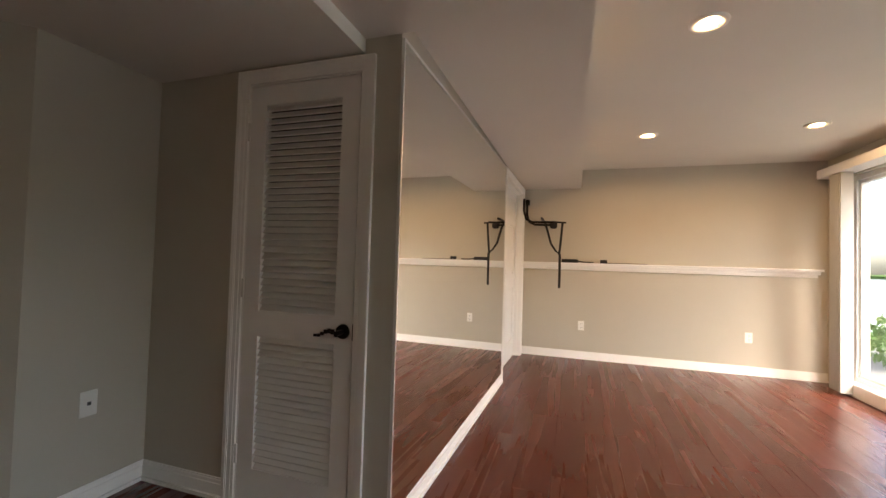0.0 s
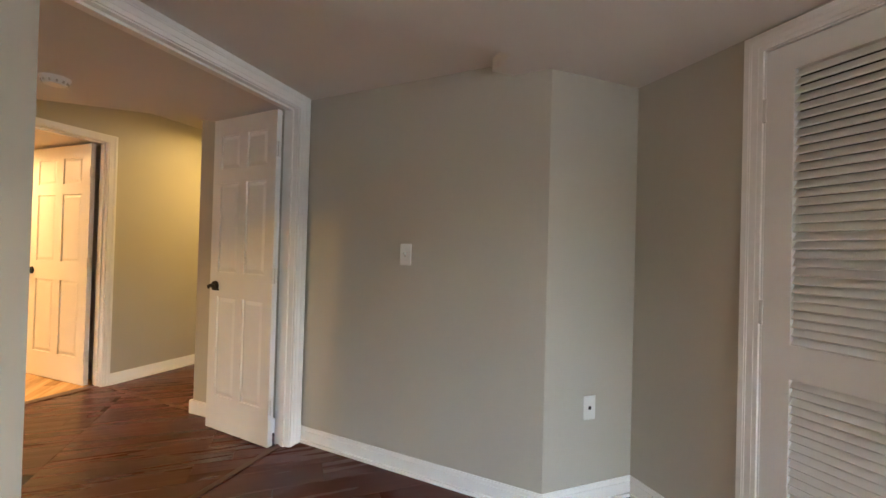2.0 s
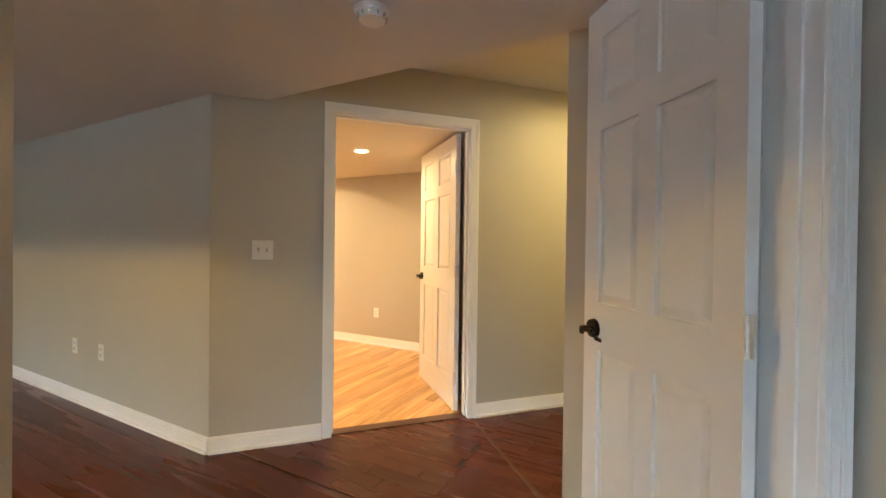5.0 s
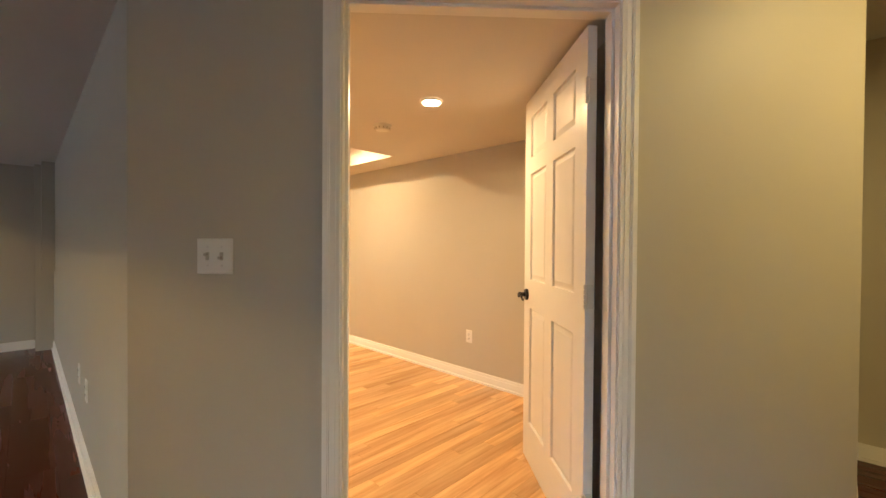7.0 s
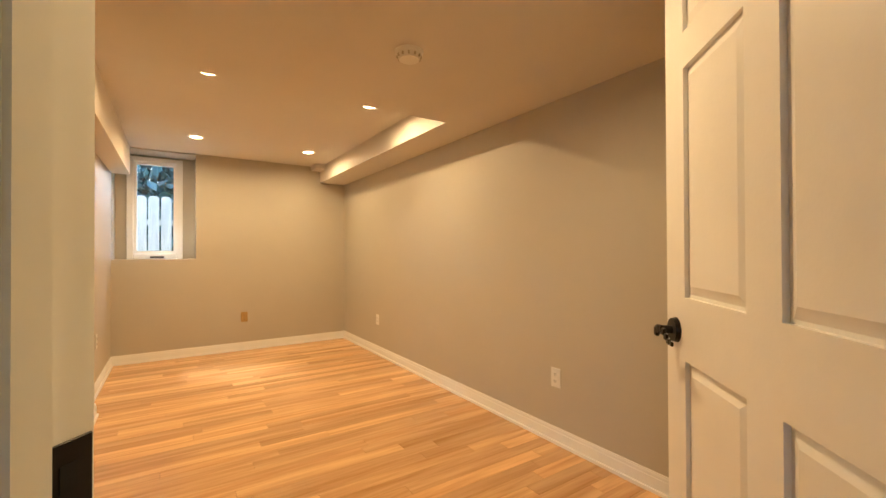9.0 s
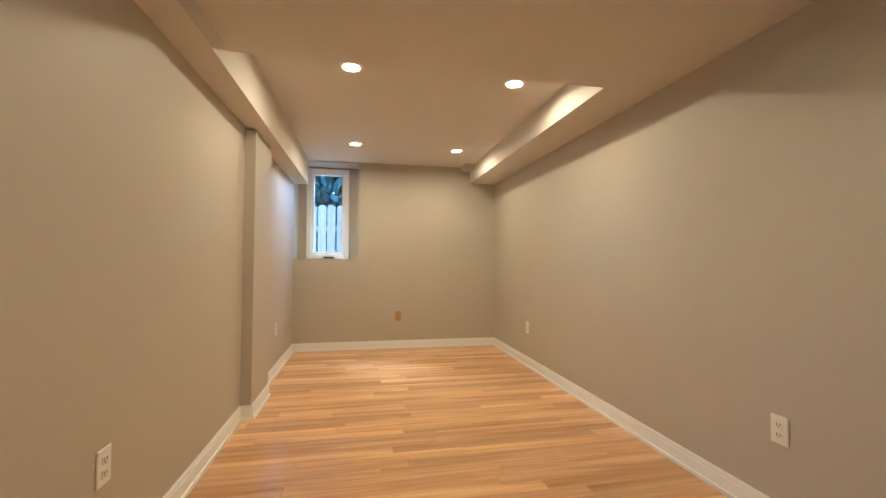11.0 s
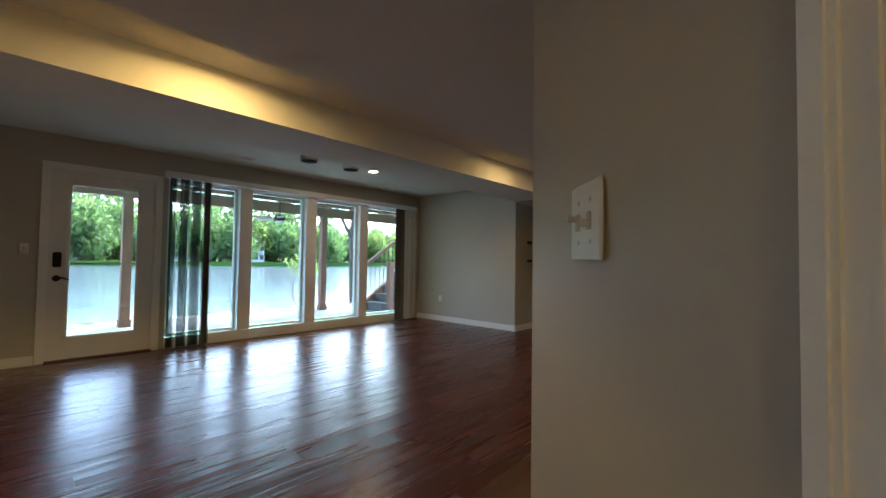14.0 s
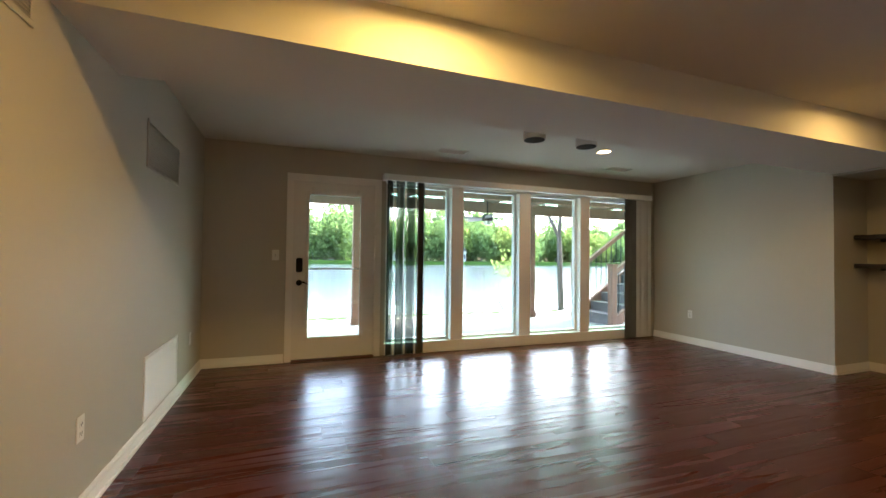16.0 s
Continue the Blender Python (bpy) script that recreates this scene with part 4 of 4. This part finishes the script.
def ceiling_fan(x, y, z):
    t = thing("ceiling_fan", "dark outdoor ceiling fan under the porch roof", "ceiling fan", pose(x, y, z))
    part("downrod", cyl(bmesh.new(), 0.013, 0.013, 0.05, 0.46, 12), BLACK, t)
    part("canopy", cyl(bmesh.new(), 0.07, 0.05, 0.40, 0.46, 20), BLACK, t)
    bm = cyl(bmesh.new(), 0.09, 0.12, -0.06, 0.0, 24)
    cyl(bm, 0.12, 0.07, 0.0, 0.06, 24)
    part("motor_housing", bm, BLACK, t)
    part("light_bowl", cyl(bmesh.new(), 0.05, 0.085, -0.12, -0.06, 20), PLATE, t, "pale light bowl")
    for i in range(5):
        part("blade", box(bmesh.new(), 0.13, 0.66, -0.065, 0.065, -0.006, 0.006, 0.002), SHELF, t, at=pose(0, 0, -0.01, 10, 0, i * 72 + 12))
    return t


ceiling_fan(3.8, -5.25, 1.93)


def stair():
    t = thing("deck_stair", "dark outdoor stair with cedar rails and black balusters", "stair")
    n = 13
    for i in range(n):
        y = -7.55 - i * 0.27
        part("tread", boxes((3.05, 4.05, y - 0.29, y, 0.10 + i * 0.18, 0.14 + i * 0.18), bevel=0.004), DECKING, t)
        part("riser", boxes((3.06, 4.04, y - 0.022, y - 0.004, -0.06 + i * 0.18, 0.10 + i * 0.18)), DECKING, t)
    for x in (3.02, 4.08):
        bm = bmesh.new()
        for off, th in ((0.98, 0.09), (0.10, 0.22)):
            v = [bm.verts.new((x + dx, y, z)) for dx in (-0.035, 0.035) for y, z in ((-7.45, off), (-7.45 - n * 0.27, off + n * 0.18), (-7.45 - n * 0.27, off + n * 0.18 - th), (-7.45, off - th))]
            bm.faces.new(v[:4])
            bm.faces.new(v[4:])
            for i in range(4):
                bm.faces.new((v[i], v[(i + 1) % 4], v[4 + (i + 1) % 4], v[4 + i]))
        part("rail", bm, CEDAR, t)
        p = part("newel_post", boxes((x - 0.06, x + 0.06, -7.5, -7.38, -0.06, 1.08), bevel=0.006), CEDAR, t)
        part("post_cap", boxes((x - 0.075, x + 0.075, -7.515, -7.365, 1.08, 1.11), bevel=0.008), CEDAR, p)
        for i in range(1, 26):
            y = -7.45 - i * 0.135
            part("baluster", boxes((x - 0.007, x + 0.007, y - 0.007, y + 0.007, 0.06 + i * 0.09, 0.93 + i * 0.09)), BLACK, t)


stair()


def leaf_cloud(bm, centre, size, n, leaf):
    for _ in range(n):
        while True:
            p = Vector([random.uniform(-1, 1) for _ in range(3)])
            if 0.25 < p.length < 1 and noise.noise(p * 2.3 + Vector(centre) * 0.37) > -0.18:
                break
        c = Vector(centre) + Vector((p.x * size[0], p.y * size[1], p.z * size[2]))
        e = Euler([random.uniform(0, 6.3) for _ in range(3)]).to_matrix()
        s = leaf * random.uniform(0.6, 1.4)
        v = [bm.verts.new(c + e @ Vector(q) * s) for q in ((-1, 0, 0), (0, -0.5, 0.15), (1, 0, 0), (0, 0.5, 0.15))]
        bm.faces.new(v)


def branch(bm, a, b, r0, r1, seg=7):
    d = Vector(b) - Vector(a)
    m = Matrix.Translation((Vector(a) + Vector(b)) / 2) @ d.to_track_quat("Z", "Y").to_matrix().to_4x4()
    bmesh.ops.create_cone(bm, cap_ends=True, segments=seg, radius1=r0, radius2=r1, depth=d.length, matrix=m)


def leafy_tree(x, y, z, h, w, mat, label, n=2400, leaf=0.45, group="far trees"):
    t = thing("tree", label, "tree", pose(x, y, z), group)
    bm = bmesh.new()
    branch(bm, (0, 0, -0.3), (0.02 * h, 0, h * 0.55), 0.025 * h, 0.012 * h)
    for i in range(5):
        a = i * 1.3 + x
        branch(bm, (0.01 * h, 0, h * (0.25 + 0.06 * i)), (w * 0.6 * math.cos(a), w * 0.6 * math.sin(a), h * (0.5 + 0.07 * i)), 0.010 * h, 0.003 * h, 5)
    part("trunk", bm, BARK, t)
    bm = bmesh.new()
    for i in range(5):
        a = i * 1.257 + y
        leaf_cloud(bm, (w * 0.42 * math.cos(a), w * 0.42 * math.sin(a), h * (0.30 + 0.14 * (i % 3))), (w * 0.62, w * 0.62, h * 0.30), n // 6, leaf)
    leaf_cloud(bm, (0, 0, h * 0.72), (w * 0.6, w * 0.6, h * 0.28), n // 6, leaf)
    part("crown", bm, mat, t)
    return t


random.seed(7)
protos = [leafy_tree(126, 20, 0, 11, 5, LEAF, "rounded green tree on the far bank"), leafy_tree(128, 4, 0, 9, 5.5, LEAF2, "fresh yellow-green tree on the far bank"), leafy_tree(130, -12, 0, 13, 6, LEAF, "tall green tree on the far bank")]
for i in range(96):
    p = protos[i % 3]
    s = random.uniform(1.1, 1.75)
    c = copy_thing(p, pose(random.uniform(126, 150) + (i % 2) * 16, 80 - i * 2.7 + random.uniform(-2, 2), 0, 0, 0, random.uniform(0, 360)))
    c.scale = (s, s, s)


def bare_tree(x, y, z, h, lean, label):
    t = thing("bare_tree", label, "tree", pose(x, y, z))
    bm = bmesh.new()
    random.seed(int(h * 10))

    def grow(a, d, l, r, depth):
        b = a + d * l
        branch(bm, a, b, r, r * 0.7, 6 if depth > 1 else 4)
        if depth:
            for k in range(3 if depth > 2 else 2):
                nd = (d + Vector((random.uniform(-.8, .8), random.uniform(-.8, .8), random.uniform(-.15, .5)))).normalized()
                grow(b, nd, l * random.uniform(0.6, 0.8), r * 0.6, depth - 1)
    grow(Vector((0, 0, -0.2)), Vector((lean * 0.3, lean, 1)).normalized(), h * 0.36, h * 0.015, 5)
    part("trunk", bm, BARK, t)
    bm = bmesh.new()
    leaf_cloud(bm, (0, 0, h * 0.8), (h * 0.35, h * 0.35, h * 0.3), 260, 0.05)
    part("buds", bm, LEAF2, t, "sparse fresh buds")


bare_tree(5.95, -8.5, -0.2, 6.0, 0.03, "slender bare tree with a few spring buds by the water")
bare_tree(5.9, -7.0, -0.2, 1.5, 0.6, "low leaning bare shrub by the water")


def house(x, y, w, h, label):
    t = thing("house", label, "house", pose(x, y, 0))
    part("wall", boxes((0, 8, -w / 2, w / 2, 0, h)), SIDING, t)
    bm = bmesh.new()
    prism(bm, [(-w / 2 - 0.5, h), (w / 2 + 0.5, h), (0, h + w * 0.32)], -0.5, 8.5)
    bmesh.ops.transform(bm, matrix=Matrix(((0, 0, 1, 0), (1, 0, 0, 0), (0, 1, 0, 0), (0, 0, 0, 1))), verts=bm.verts)
    part("roof", bm, SHINGLE, t, "grey shingled gable roof")
    for zz in (1.0, 3.8):
        for k in range(4):
            yy = -w / 2 + w * (k + 0.5) / 4
            if zz + 1.5 < h:
                part("window", boxes((-0.06, 0.02, yy - 0.6, yy + 0.6, zz, zz + 1.5)), PANE, t, "dark window")


house(131, -38, 7, 6.5, "pale two-storey house across the pond")
house(130, -57, 7, 6.2, "pale gabled house across the pond")
house(131, -12, 7, 5.6, "pale house across the pond among trees")

# outside the bedroom window and the gym window
t = thing("picket_fence", "weathered grey dog-ear board fence outside the small window", "fence")
pk = mesh_from(prism(bmesh.new(), [(-0.065, 0), (0.065, 0), (0.065, 1.93), (0.035, 1.97), (-0.035, 1.97), (-0.065, 1.93)], 0, 0.02), "board", FENCEWOOD)
for i in range(24):
    b = new("board", pk)
    b.parent = t
    b.matrix_local = pose(-5.6 + i * 0.15, -8.6 + (i % 2) * 0.04, 0.0, 90, 0, 0)
part("rail", boxes((-5.7, -2.0, -8.66, -8.62, 1.55, 1.63)), FENCEWOOD, t)
part("fence_post", boxes((-4.42, -4.31, -8.53, -8.42, -0.2, 2.02), bevel=0.006), FENCEWOOD, t)
t = thing("spruce", "dark blue-green spruce behind the fence", "tree", pose(-3.6, -12.2, -0.2))
part("trunk", cyl(bmesh.new(), 0.16, 0.03, 0, 7.5, 10), BARK, t)
bm = bmesh.new()
for k in range(26):
    zz = 0.8 + k * 0.26
    r = 2.4 * (1 - zz / 8.2)
    for j in range(11):
        a = j * 0.571 + k * 0.7
        leaf_cloud(bm, (r * 0.6 * math.cos(a), r * 0.6 * math.sin(a), zz - 0.15 * r), (r * 0.45, r * 0.45, 0.12), 44, 0.12)
part("crown", bm, NEEDLE, t)
bm = bmesh.new()
leaf_cloud(bm, (0, 0, 0.35), (0.7, 1.6, 0.6), 2600, 0.06)
part("foliage", bm, LEAF, thing("hedge_bush", "dense green clipped bush outside the gym window", "bush", pose(4.4, 6.6, -0.1)))
set_out(d0)

# ---------- floor boards, each a piece of its own ----------
def board_floor(name, label, mat, joint, x0, x1, y0, y1, width, length, along, inside, gap=0.0006, level=0.0, end=None):
    f = struct(name, boxes((x0, x1 if end is None else -5.4, y0, y1, -0.012, -0.004)), joint, label, "floor")
    cache, n, rng = {}, 0, random.Random(5)
    a0, a1, c0, c1 = (y0, y1, x0, x1) if along == "y" else (x0, x1, y0, y1)
    c = c0
    while c < c1 - 0.01:
        w = min(width, c1 - c)
        if end is not None:
            a1 = min(x1, end(c + w))
        a = a0 - rng.uniform(0, length * 0.8)
        while a < a1 - 0.01:
            b = min(a + length * rng.choice((0.7, 0.85, 1.0)), a1)
            s = max(a, a0)
            if b - s > 0.05:
                px, py = (c, s) if along == "y" else (s, c)
                dx, dy = (w, b - s) if along == "y" else (b - s, w)
                if inside(px + dx / 2, py + dy / 2, dx / 2, dy / 2):
                    key = (round(dx, 3), round(dy, 3))
                    if key not in cache:
                        cache[key] = mesh_from(box(bmesh.new(), gap / 2, dx - gap / 2, gap / 2, dy - gap / 2, -0.0035, 0, 0.0008), "plank", mat)
                    p = new("plank", cache[key])
                    p.location = (px, py, level)
                    p.parent = f
                    n += 1
            a = b
        c += width
    return f


board_floor("floor_main", "dark cherry wood plank floor with a satin sheen", CHERRY, SUBFLOOR, -3.66, 1.90, -7.60, -0.70, 0.19, 1.3, "y", lambda x, y, a, b: y + b > -7.0 or -1.35 < x < -0.3)
board_floor("floor_gym", "dark cherry wood plank floor in the exercise room", CHERRY, SUBFLOOR, -2.25, 2.52, -0.699, 5.97, 0.19, 1.3, "y", lambda x, y, a, b: True)
board_floor("floor_hall", "dark cherry wood plank floor in the hall", CHERRY, SUBFLOOR, -6.75, -2.251, -0.699, 1.7, 0.19, 1.3, "y", lambda x, y, a, b: True)
board_floor("floor_hall_side", "dark cherry wood plank floor before the bedroom", CHERRY, SUBFLOOR, -5.0, -3.661, -2.2, -0.70, 0.095, 0.6, "y", lambda x, y, a, b: (x + a + 3.56) * 0.695 + (y + b + 2.06) * 0.719 > 0.0)
board_floor("floor_bedroom", "honey oak strip floor with a glossy finish", OAK, OAKJOINT, -6.15, -3.66, -6.45, -2.2, 0.083, 1.25, "x", lambda x, y, a, b: True)
def entry_end(y):
    """Where the oak strips stop under the threshold of the slanting doorway."""
    return B1[0] + (-0.035 - (y - B1[1]) * 0.7287) / 0.6849


board_floor("floor_bedroom_entry", "honey oak strip floor at the bedroom door", OAK, OAKJOINT, -6.15, -3.66, -2.2, -0.46, 0.083, 1.25, "x", lambda x, y, a, b: True, level=0.0022, end=entry_end)
